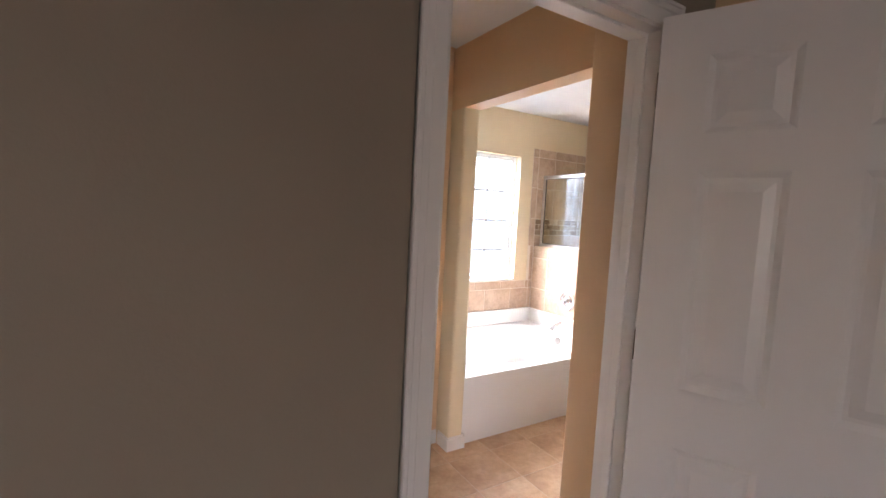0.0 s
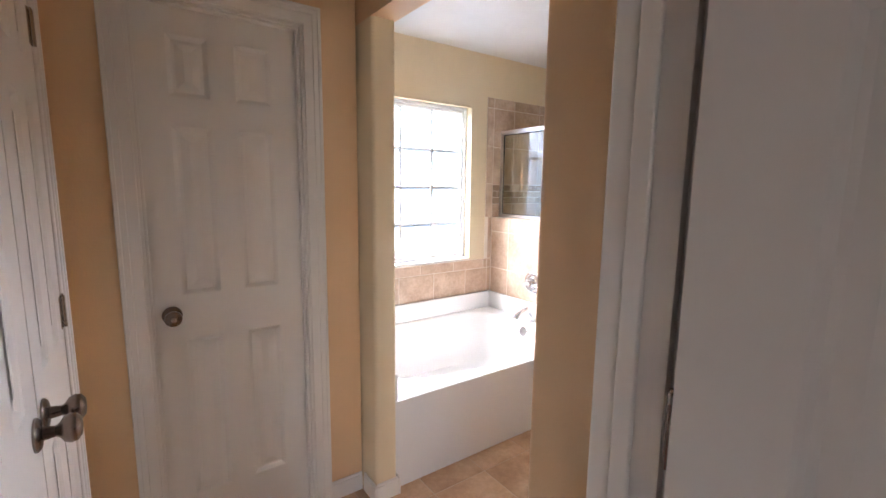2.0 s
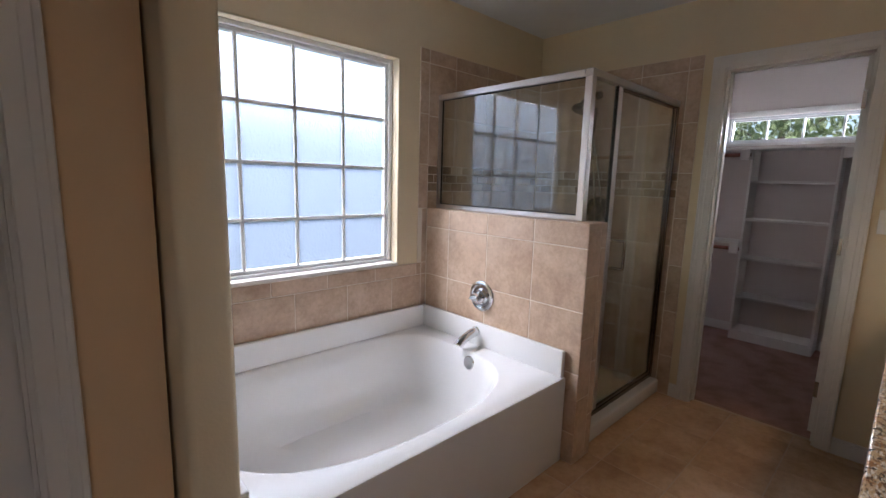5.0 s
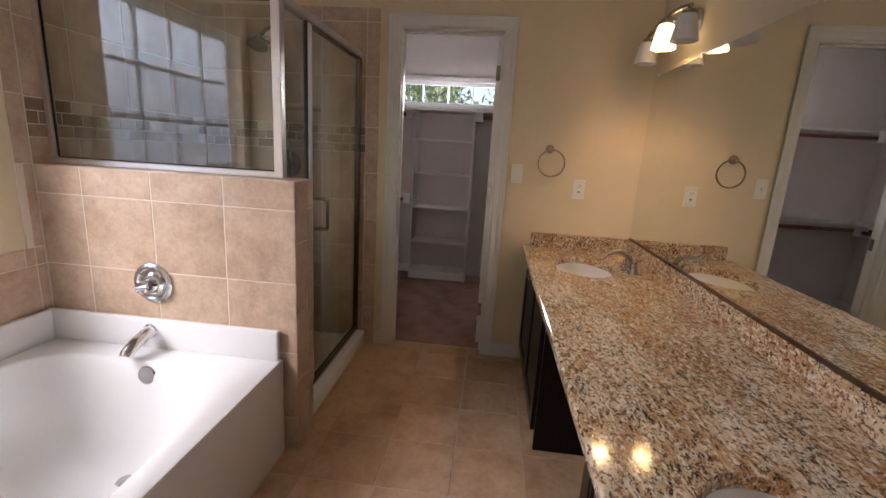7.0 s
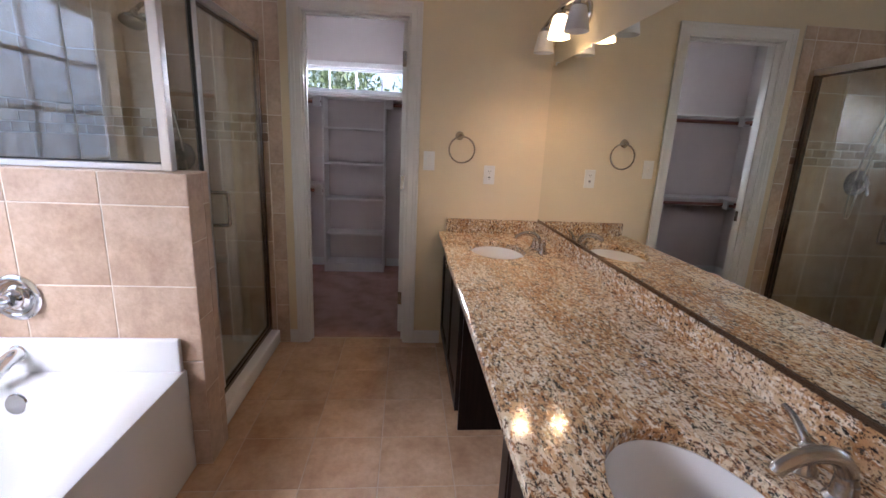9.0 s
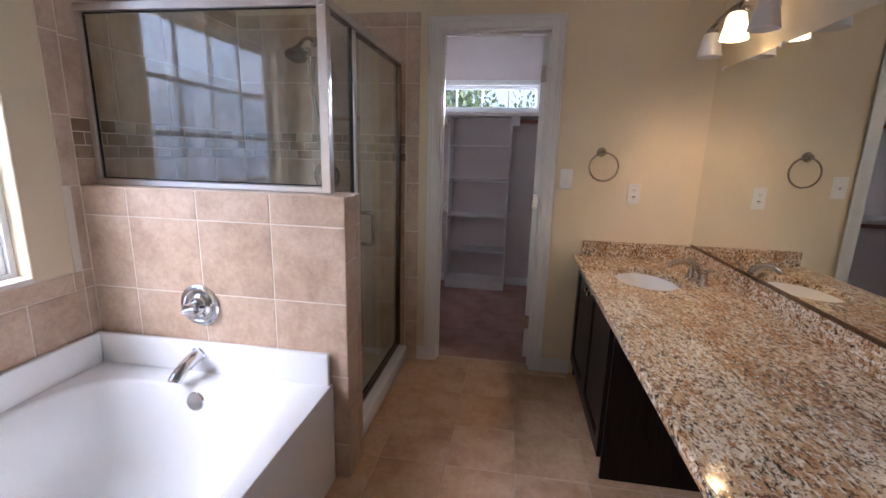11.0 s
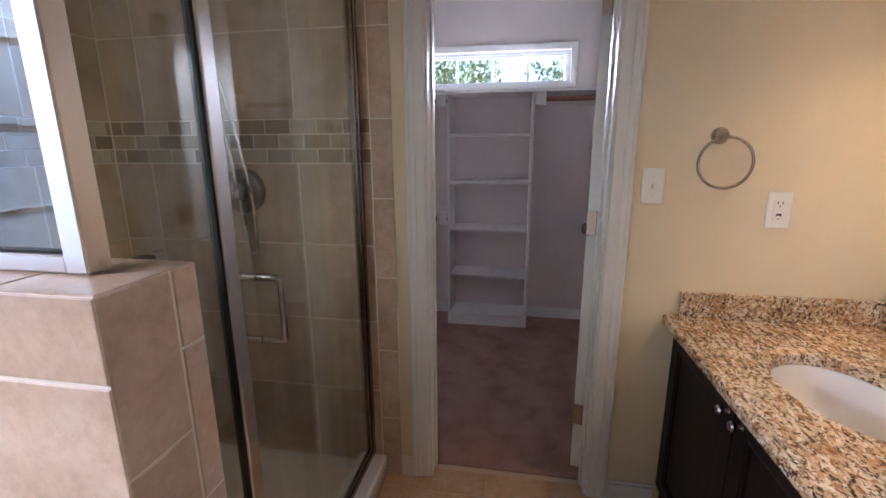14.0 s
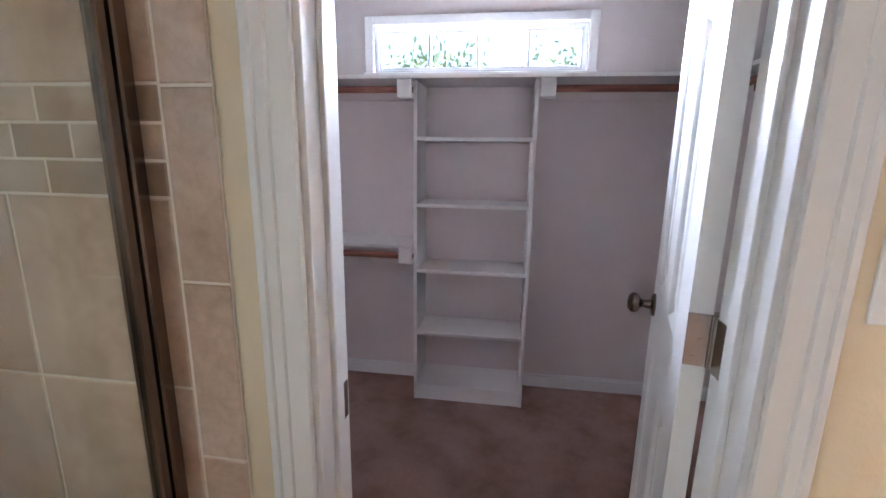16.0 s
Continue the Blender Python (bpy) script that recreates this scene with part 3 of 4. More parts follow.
# ---- tub window ----
def window(name, axis, a0, a1, z0, z1, d0, d1, cols, rows, glass, label, frame_w=0.035, mun=0.016, across=None, up=None):
    root = new(name)
    tagged(root, label, "window", "", "structure")
    c = (d0 + d1) / 2
    def bx(p0, p1, q0, q1, y0, y1, bev=0.002):
        return ((p0, p1, y0, y1, q0, q1) if axis == "x" else (y0, y1, p0, p1, q0, q1), bev)
    def add(pname, items, mat, lab=""):
        bm = bmesh.new()
        for dims, bev in items:
            box(bm, *dims, bev)
        return part(pname, bm, mat, root, lab)
    w = frame_w
    fr = []
    for off, ww, y0, y1 in ((0, w * 0.55, d0, d1), (w * 0.55, w * 0.45, d0 + (d1 - d0) * 0.25, d1 - (d1 - d0) * 0.1)):
        A0, A1, Z0, Z1 = a0 + off, a1 - off, z0 + off, z1 - off
        fr += [bx(A0, A0 + ww, Z0, Z1, y0, y1), bx(A1 - ww, A1, Z0, Z1, y0, y1), bx(A0 + ww, A1 - ww, Z0, Z0 + ww, y0, y1), bx(A0 + ww, A1 - ww, Z1 - ww, Z1, y0, y1)]
    add("window_frame", fr, VINYL)
    A0, A1, Z0, Z1 = a0 + w, a1 - w, z0 + w, z1 - w
    xs = [A0] + (across or [A0 + i * (A1 - A0) / cols for i in range(1, cols)]) + [A1]
    zs = [Z0] + (up or [Z0 + j * (Z1 - Z0) / rows for j in range(1, rows)]) + [Z1]
    for x in xs[1:-1]:
        add("muntin", [bx(x - mun / 2, x + mun / 2, Z0, Z1, c - 0.012, c + 0.012)], VINYL)
    for z in zs[1:-1]:
        add("muntin", [bx(A0, A1, z - mun / 2, z + mun / 2, c - 0.0115, c + 0.0115)], VINYL)
    for i in range(cols):
        for j in range(rows):
            pane = add("pane", [bx(xs[i] + mun / 2, xs[i + 1] - mun / 2, zs[j] + mun / 2, zs[j + 1] - mun / 2, c - 0.003, c + 0.003, 0)], glass)
            pane.visible_shadow = False
    return root

win = window("window_1", "x", WX0, WX1, WZ0, WZ1, 4.885, 4.945, 4, 4, RAIN, "white vinyl window with sixteen obscure rain-glass panes", 0.042, 0.017, [3.489, 3.764, 4.038], [1.137, 1.415, 1.694])
sill = structure("window_sill", boxes((WX0 - 0.004, WX1 + 0.004, 4.815, 4.884, WZ0 - 0.012, WZ0 + 0.008), bev=0.003), MARBLE, "white marble sill under the tub window", "window sill")
# rounded plaster returns at the window
bm = bmesh.new()
for x in (WX0, WX1):
    cyl(bm, (x, 4.8205, WZ0), (x, 4.8205, WZ1), 0.006, n=10)
cyl(bm, (WX0, 4.8205, WZ1), (WX1, 4.8205, WZ1), 0.006, n=10)
structure("trim_window_corner_bead", bm, CREAM, "cream rounded plaster corner bead", "trim", True)
# strip window in the closet
window("window_2", "y", QY0, QY1, QZ0, QZ1, 7.60, 7.65, 4, 1, GLASS, "white strip window with four clear panes", 0.034, 0.016)
bm = bmesh.new()
for d in ((7.562, 7.58, QY0 - 0.045, QY0, QZ0 - 0.03, QZ1 + 0.045), (7.562, 7.58, QY1, QY1 + 0.045, QZ0 - 0.03, QZ1 + 0.045), (7.562, 7.58, QY0, QY1, QZ1, QZ1 + 0.045), (7.55, 7.60, QY0 - 0.05, QY1 + 0.05, QZ0 - 0.022, QZ0)):
    box(bm, *d, 0.003)
structure("trim_closet_window", bm, WHITE, "white painted casing round the strip window", "trim")

# ---- bathtub ----
TX0, TX1, TY0, TY1, TZ = HX1 + 0.004, 4.570, 3.758, 4.813, 0.435
tub = thing("bathtub", ((TX0 + TX1) / 2, TY0, 0), "glossy white acrylic garden tub in a tiled alcove", "bathtub")
bm = bmesh.new()
N = 96
def tub_loop(cx, cy, ax, ay, power, z, front=0.0):
    out = []
    for i in range(N):
        t = 2 * math.pi * i / N
        c, s = math.cos(t), math.sin(t)
        x = cx + ax * math.copysign(abs(c) ** (2 / power), c)
        y = cy + ay * math.copysign(abs(s) ** (2 / power), s)
        if s < 0 and front:
            y -= front * (1 - min(1, abs((x - cx) / ax)) ** 2.2)
        out.append(bm.verts.new((x, y, z)))
    return out
cx, cy = (TX0 + TX1) / 2, (TY0 + TY1) / 2
hx, hy = (TX1 - TX0) / 2, (TY1 - TY0) / 2
def rect_loop(x0, x1, y0, y1, z):
    out = []
    for i in range(N):
        t = 2 * math.pi * i / N
        c, s = math.cos(t), math.sin(t)
        k = 1 / max(abs(c), abs(s))
        out.append(bm.verts.new(((x0 + x1) / 2 + (x1 - x0) / 2 * c * k, (y0 + y1) / 2 + (y1 - y0) / 2 * s * k, z)))
    return out
loops = [rect_loop(TX0, TX1, TY0 + 0.004, TY1, 0.0), rect_loop(TX0, TX1, TY0 + 0.004, TY1, TZ - 0.014), rect_loop(TX0, TX1, TY0 + 0.007, TY1, TZ - 0.004), rect_loop(TX0 + 0.004, TX1 - 0.004, TY0 + 0.016, TY1 - 0.004, TZ)]
bx_, by_ = 3.782, 4.372
for ax, ay, p, z, fr in ((0.668, 0.402, 4.2, TZ, 0.135), (0.660, 0.394, 4.2, TZ - 0.003, 0.135), (0.652, 0.386, 4.2, TZ - 0.014, 0.135), (0.635, 0.37, 4.0, TZ - 0.09, 0.12),
                         (0.605, 0.34, 3.8, TZ - 0.22, 0.09), (0.57, 0.31, 3.6, TZ - 0.31, 0.06), (0.51, 0.265, 3.2, TZ - 0.355, 0.03), (0.40, 0.17, 2.6, TZ - 0.366, 0.0), (0.1, 0.05, 2, TZ - 0.37, 0.0)):
    loops.append(tub_loop(bx_, by_, ax, ay, p, z, fr))
for a, c in zip(loops, loops[1:]):
    for i in range(N):
        bm.faces.new((a[i], a[(i + 1) % N], c[(i + 1) % N], c[i]))
bm.faces.new(loops[-1])
part("tub_body", bm, ACRYLIC, tub, "", True)
RZ = 0.566
part("raised_rim", boxes((TX0, TX1 - 0.026, TY1 - 0.030, TY1, TZ - 0.004, RZ), (TX1 - 0.026, TX1, TY0 + 0.012, TY1, TZ - 0.004, RZ), (TX0, TX0 + 0.026, TY0 + 0.012, TY1 - 0.030, TZ - 0.004, RZ), bev=0.007, seg=3), ACRYLIC, tub, "", True)
bm = bmesh.new()
lathe(bm, [(0.038, 0), (0.038, 0.006), (0.034, 0.011), (0.012, 0.013), (0.0001, 0.013)], (4.428, 4.262, 0.380), (-1, 0, 0.14))
part("overflow_plate", bm, CHROME, tub, "round chrome overflow plate", True)
bm = bmesh.new()
lathe(bm, [(0.036, 0), (0.036, 0.004), (0.028, 0.012), (0.0001, 0.014)], (4.21, 4.20, TZ - 0.368))
part("drain", bm, CHROME, tub, "round chrome drain", True)

VYC, VZC = 4.325, 0.716
valve = thing("tub_valve", (4.577, VYC, VZC), "chrome round tub valve with a lever handle", "valve")
bm = bmesh.new()
lathe(bm, [(0.086, 0), (0.086, 0.006), (0.078, 0.012), (0.066, 0.013), (0.061, 0.009), (0.050, 0.009), (0.046, 0.013), (0.038, 0.018), (0.034, 0.03), (0.030, 0.034), (0.0001, 0.035)], (4.576, VYC, VZC), (-1, 0, 0), 48)
part("escutcheon", bm, CHROME, valve, "", True)
bm = bmesh.new()
lathe(bm, [(0.024, 0), (0.026, 0.010), (0.025, 0.030), (0.020, 0.040), (0.0001, 0.043)], (4.543, VYC, VZC), (-1, 0, 0), 28)
tube(bm, [(4.515, VYC - 0.030, VZC + 0.006), (4.512, VYC - 0.006, VZC + 0.002), (4.508, VYC + 0.014, VZC - 0.004), (4.502, VYC + 0.022, VZC - 0.010)], lambda t: 0.020 - 0.003 * t, 16, 6, 0.72)
part("lever", bm, CHROME, valve, "", True)
spout = thing("tub_spout", (4.545, 4.33, 0.512), "chrome tub filler spout", "spout")
bm = bmesh.new()
lathe(bm, [(0.031, 0), (0.031, 0.004), (0.027, 0.007)], (4.5445, 4.33, 0.513), (-1, 0, 0), 24)
tube(bm, [(4.545, 4.33, 0.513), (4.505, 4.33, 0.508), (4.455, 4.33, 0.492), (4.415, 4.33, 0.472), (4.404, 4.33, 0.460)], lambda t: 0.027 - 0.003 * t, 18, 6)
part("spout_body", bm, CHROME, spout, "", True)

# ---- shower ----
HWX0, HWX1, HWY = 4.577, 4.742, 3.70
half = structure("wall_half", boxes((HWX0 + 0.0018, HWX1 - 0.0018, HWY + 0.0018, 4.82, 0, 1.1782)), GROUT, "half-height tiled wall between tub and shower", "wall")
pan = thing("shower_pan", (5.2, 4.3, 0), "white acrylic shower pan with a raised curb", "shower pan")
part("pan_floor", boxes((HWX1, 5.711, 3.845, 4.811, 0.0, 0.045)), ACRYLIC, pan)
part("curb", boxes((HWX1 + 0.001, 5.711, 3.735, 3.845, 0.0, 0.092), bev=0.012, seg=3), ACRYLIC, pan, "", True)
bm = bmesh.new()
lathe(bm, [(0.05, 0), (0.05, 0.003), (0.0001, 0.004)], (5.25, 4.35, 0.045))
part("drain", bm, CHROME, pan, "round chrome drain", True)

enc = thing("shower_enclosure", (5.0, 3.80, 0.09), "framed glass shower enclosure in satin metal", "shower enclosure")
GX, GY, GT = 4.665, 3.80, 1.872
def bar(name, d, mat=ALU, parent=enc, label=""):
    return part(name, boxes(d, bev=0.003), mat, parent, label)
bar("header_rail", (GX - 0.019, GX + 0.019, GY + 0.019, 4.811, GT - 0.032, GT))
bar("header_rail", (GX - 0.019, 5.711, GY - 0.019, GY + 0.019, GT - 0.034, GT + 0.001))
bar("sill_rail", (GX - 0.017, GX + 0.017, GY + 0.017, 4.811, 1.181, 1.206))
bar("wall_rail", (GX - 0.015, GX + 0.015, 4.785, 4.811, 1.206, GT - 0.032))
bar("corner_post", (GX - 0.019, GX + 0.019, GY - 0.0185, GY + 0.0185, 1.181, GT - 0.034))
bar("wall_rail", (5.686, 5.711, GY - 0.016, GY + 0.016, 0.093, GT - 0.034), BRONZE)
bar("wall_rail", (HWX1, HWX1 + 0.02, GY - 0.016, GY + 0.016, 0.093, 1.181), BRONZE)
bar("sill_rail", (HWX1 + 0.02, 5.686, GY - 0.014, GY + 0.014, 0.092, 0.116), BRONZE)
bar("gasket", (4.916, 4.924, GY - 0.010, GY + 0.010, 0.116, GT - 0.034), BLACK)
for d in ((GX - 0.003, GX + 0.003, GY + 0.0185, 4.785, 1.206, GT - 0.032), (HWX1 + 0.02, 4.916, GY - 0.003, GY + 0.003, 0.116, 1.181), (GX + 0.019, 4.916, GY - 0.0032, GY + 0.0032, 1.183, GT - 0.034)):
    part("fixed_pane", boxes(d), SHOWERGLASS, enc)
for dd in ((GX - 0.006, GX + 0.006, GY + 0.0188, GY + 0.024, 1.206, GT - 0.033), (GX - 0.006, GX + 0.006, GY + 0.024, 4.785, 1.2062, 1.211), (GX - 0.006, GX + 0.006, GY + 0.024, 4.785, GT - 0.037, GT - 0.0322), (GX - 0.006, GX + 0.006, 4.780, 4.7848, 1.211, GT - 0.037)):
    bar("gasket", dd, BLACK)
sd = part("shower_door", boxes((4.966, 5.665, GY - 0.003, GY + 0.003, 0.13, GT - 0.045)), SHOWERGLASS, enc)
bar("door_stile", (4.926, 4.966, GY - 0.011, GY + 0.011, 0.121, GT - 0.037), ALU, sd)
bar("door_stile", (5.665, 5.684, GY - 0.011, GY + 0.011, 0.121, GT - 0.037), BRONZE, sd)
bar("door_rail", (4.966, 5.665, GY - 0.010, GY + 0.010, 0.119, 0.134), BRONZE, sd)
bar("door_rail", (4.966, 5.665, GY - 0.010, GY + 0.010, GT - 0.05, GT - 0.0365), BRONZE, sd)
for s in (-1, 1):
    bm = bmesh.new()
    hxp, z0, z1 = 5.040, 0.909, 1.060
    d = s * 0.055
    tube(bm, [(hxp, GY + s * 0.003, z0), (hxp, GY + d * 0.75, z0), (hxp, GY + d * 0.97, z0 + 0.006), (hxp, GY + d, z0 + 0.02), (hxp, GY + d, (z0 + z1) / 2), (hxp, GY + d, z1 - 0.02), (hxp, GY + d * 0.97, z1 - 0.006), (hxp, GY + d * 0.75, z1), (hxp, GY + s * 0.003, z1)], 0.0085, 14, 6)
    part("pull_handle", bm, NICKEL, sd, "brushed nickel D-shaped pull handle", True)

sv = thing("shower_valve", (5.712, 4.262, 1.184), "brushed nickel round shower valve with lever", "valve")
bm = bmesh.new()
lathe(bm, [(0.086, 0), (0.086, 0.006), (0.076, 0.014), (0.06, 0.015), (0.045, 0.018), (0.034, 0.028), (0.032, 0.05), (0.0001, 0.055)], (5.711, 4.262, 1.184), (-1, 0, 0), 40)
part("escutcheon", bm, BRONZE, sv, "", True)
bm = bmesh.new()
lathe(bm, [(0.026, 0), (0.026, 0.02), (0.0001, 0.03)], (5.657, 4.262, 1.184), (-1, 0, 0), 24)
tube(bm, [(5.64, 4.262, 1.18), (5.632, 4.27, 1.15), (5.625, 4.275, 1.11)], lambda t: 0.012 - 0.003 * t, 12, 6)
part("lever", bm, NICKEL, sv, "", True)
sh = thing("shower_fixture", (5.712, 4.32, 1.97), "dark nickel shower head with hand shower and hose", "shower head")
bm = bmesh.new()
lathe(bm, [(0.028, 0), (0.026, 0.01), (0.012, 0.014), (0.0001, 0.015)], (5.711, 4.32, 1.97), (-1, 0, 0))
tube(bm, [(5.705, 4.32, 1.97), (5.64, 4.32, 1.975), (5.58, 4.325, 1.95), (5.55, 4.33, 1.92)], 0.011, 12, 6)
part("shower_arm", bm, BRONZE, sh, "", True)
bm = bmesh.new()
lathe(bm, [(0.012, 0.075), (0.018, 0.06), (0.022, 0.045), (0.05, 0.022), (0.058, 0.010), (0.058, 0.0), (0.05, -0.004), (0.0001, -0.004)], (5.50, 4.335, 1.845), (0.42, -0.03, 0.9), 32)
part("spray_head", bm, BRONZE, sh, "round dark nickel spray head", True)
bm = bmesh.new()
lathe(bm, [(0.022, -0.02), (0.022, 0.02), (0.0001, 0.02)], (5.56, 4.30, 1.885), (0, 1, 0), 18)
tube(bm, [(5.59, 4.27, 1.86), (5.63, 4.30, 1.78), (5.65, 4.315, 1.72)], lambda t: 0.012 + 0.004 * t, 14, 6)
part("hand_shower", bm, NICKEL, sh, "", True)
bm = bmesh.new()
tube(bm, [(5.65, 4.315, 1.72), (5.672, 4.30, 1.60), (5.69, 4.262, 1.40), (5.694, 4.225, 1.15), (5.694, 4.222, 0.98), (5.694, 4.24, 0.945), (5.692, 4.255, 0.98), (5.685, 4.275, 1.2), (5.66, 4.30, 1.5), (5.58, 4.30, 1.86)], 0.0072, 10, 10)
part("hose", bm, CHROME, sh, "flexible metal shower hose", True)

# ---- vanity ----
CT, CF, CB, MW = 0.775, 2.718, 2.075, 2.075
SINKS = ((5.255, 2.435), (3.515, 2.435))
SA, SB = 0.205, 0.148

def countertop():
    """A granite slab with an oval cut-out for each basin."""
    bm = bmesh.new()
    x0, x1, y0, y1, z0 = HX1 + 0.003, 5.717, CB + 0.002, CF, CT - 0.032
    n = 48
    def oval(cx, cy, z, k=0.0):
        return [bm.verts.new((cx + (SA + k) * math.cos(2 * math.pi * i / n), cy + (SB + k) * math.sin(2 * math.pi * i / n), z)) for i in range(n)]
    def frame_rect(rx0, rx1, cx, cy, z, ys=(y0, y1)):
        out = []
        for i in range(n):
            c, s = math.cos(2 * math.pi * i / n), math.sin(2 * math.pi * i / n)
            ex = (rx1 - cx) if c > 0 else (cx - rx0)
            ey = (ys[1] - cy) if s > 0 else (cy - ys[0])
            k = min(ex / abs(c) if abs(c) > 1e-6 else 9, ey / abs(s) if abs(s) > 1e-6 else 9)
            out.append((cx + k * c, cy + k * s))
        return out
    spans = ((4.385, x1), (x0, 4.385))
    for (cx, cy), (rx0, rx1) in zip(SINKS, spans):
        rect = frame_rect(rx0, rx1, cx, cy, CT)
        corners = [(rx1, y1), (rx0, y1), (rx0, y0), (rx1, y0)]
        ov = oval(cx, cy, CT, 0.003)
        ov2 = oval(cx, cy, CT - 0.004)
        ov3 = oval(cx, cy, z0)
        outer = [bm.verts.new((x, y, CT)) for x, y in rect]
        for i in range(n):
            j = (i + 1) % n
            bm.faces.new((ov[i], ov[j], outer[j], outer[i]))
            bm.faces.new((ov2[i], ov2[j], ov[j], ov[i]))
            bm.faces.new((ov3[i], ov3[j], ov2[j], ov2[i]))
            a, c = rect[i], rect[j]
            for q in corners:
                if min(a[0], c[0]) - 1e-6 <= q[0] <= max(a[0], c[0]) + 1e-6 and min(a[1], c[1]) - 1e-6 <= q[1] <= max(a[1], c[1]) + 1e-6 and abs(a[0] - c[0]) > 1e-6 and abs(a[1] - c[1]) > 1e-6:
                    bm.faces.new((outer[i], outer[j], bm.verts.new((*q, CT))))
    bmesh.ops.remove_doubles(bm, verts=bm.verts, dist=0.0004)
    # eased front edge
    prof = [(CF, CT), (CF + 0.004, CT - 0.002), (CF + 0.006, CT - 0.007), (CF + 0.006, z0 + 0.005), (CF + 0.003, z0), (CF - 0.03, z0)]
    for (ya, za), (yb, zb) in zip(prof, prof[1:]):
        bm.faces.new([bm.verts.new(p) for p in ((x0, ya, za), (x1, ya, za), (x1, yb, zb), (x0, yb, zb))])
    return bm

top = thing("countertop", (4.385, 2.4, CT - 0.032), "speckled gold and brown granite vanity top", "countertop")
part("slab", countertop(), GRANITE, top)
part("backsplash", boxes((HX1 + 0.003, 5.697, CB + 0.001, CB + 0.021, CT + 0.0005, 0.862), bev=0.002), GRANITE, top)
part("side_splash", boxes((5.697, 5.7165, CB + 0.001, 2.678, CT + 0.0005, 0.8622), bev=0.002), GRANITE, top)

def basin(cx, cy):
    root = thing("sink", (cx, cy, CT - 0.18), "white oval undermount china basin", "sink", "basins in the vanity")
    bm = bmesh.new()
    n = 48
    rings = []
    for k, z in ((1.06, CT - 0.0325), (1.0, CT - 0.034), (0.975, CT - 0.05), (0.92, CT - 0.09), (0.80, CT - 0.13), (0.58, CT - 0.155), (0.3, CT - 0.165), (0.11, CT - 0.168)):
        rings.append([bm.verts.new((cx + SA * k * math.cos(2 * math.pi * i / n), cy + SB * k * math.sin(2 * math.pi * i / n), z)) for i in range(n)])
    for a, c in zip(rings, rings[1:]):
        for i in range(n):
            bm.faces.new((a[i], a[(i + 1) % n], c[(i + 1) % n], c[i]))
    bm.faces.new(rings[-1])
    part("bowl", bm, CERAMIC, root, "", True)
    bm = bmesh.new()
    lathe(bm, [(0.022, 0), (0.022, 0.003), (0.014, 0.005), (0.0001, 0.005)], (cx, cy, CT - 0.1685))
    part("drain", bm, CHROME, root, "round chrome drain", True)

def faucet(cx, y):
    root = thing("faucet", (cx, y, CT), "brushed nickel basin faucet with two levers", "faucet", "faucets on the vanity")
    bm = bmesh.new()
    lathe(bm, [(0.027, 0), (0.027, 0.006), (0.020, 0.014), (0.018, 0.04), (0.0001, 0.045)], (cx, y, CT))
    tube(bm, [(cx, y, CT + 0.02), (cx, y + 0.006, CT + 0.06), (cx, y + 0.035, CT + 0.09), (cx, y + 0.085, CT + 0.092), (cx, y + 0.122, CT + 0.075), (cx, y + 0.132, CT + 0.062)], lambda t: 0.017 - 0.005 * t, 14, 7, 1.0)
    part("spout", bm, NICKEL, root, "", True)
    for s in (-1, 1):
        hx_ = cx + s * 0.075
        bm = bmesh.new()
        lathe(bm, [(0.025, 0), (0.025, 0.005), (0.018, 0.016), (0.014, 0.04), (0.015, 0.05), (0.010, 0.058), (0.0001, 0.06)], (hx_, y, CT))
        tube(bm, [(hx_, y, CT + 0.05), (hx_ + s * 0.012, y + 0.002, CT + 0.066), (hx_ + s * 0.04, y - 0.002, CT + 0.082), (hx_ + s * 0.068, y - 0.006, CT + 0.088)], lambda t: 0.0095 - 0.0035 * t, 12, 6)
        part("lever_handle", bm, NICKEL, root, "", True)

for c in SINKS:
    basin(*c)
    faucet(c[0], 2.205)

def shaker_door(bm, x0, x1, z0, z1, y):
    """A framed door leaf with a recessed panel, in one piece."""
    t = 0.019
    rings = []
    for inset, yy in ((0.0, y), (0.0, y + t - 0.002), (0.002, y + t), (0.056, y + t), (0.060, y + t - 0.003), (0.066, y + t - 0.004), (0.072, y + t - 0.010)):
        rings.append([bm.verts.new(p) for p in ((x0 + inset, yy, z0 + inset), (x1 - inset, yy, z0 + inset), (x1 - inset, yy, z1 - inset), (x0 + inset, yy, z1 - inset))])
    for a, c in zip(rings, rings[1:]):
        for k in range(4):
            bm.faces.new((a[k], a[(k + 1) % 4], c[(k + 1) % 4], c[k]))
    bm.faces.new(rings[0])
    bm.faces.new(rings[-1])

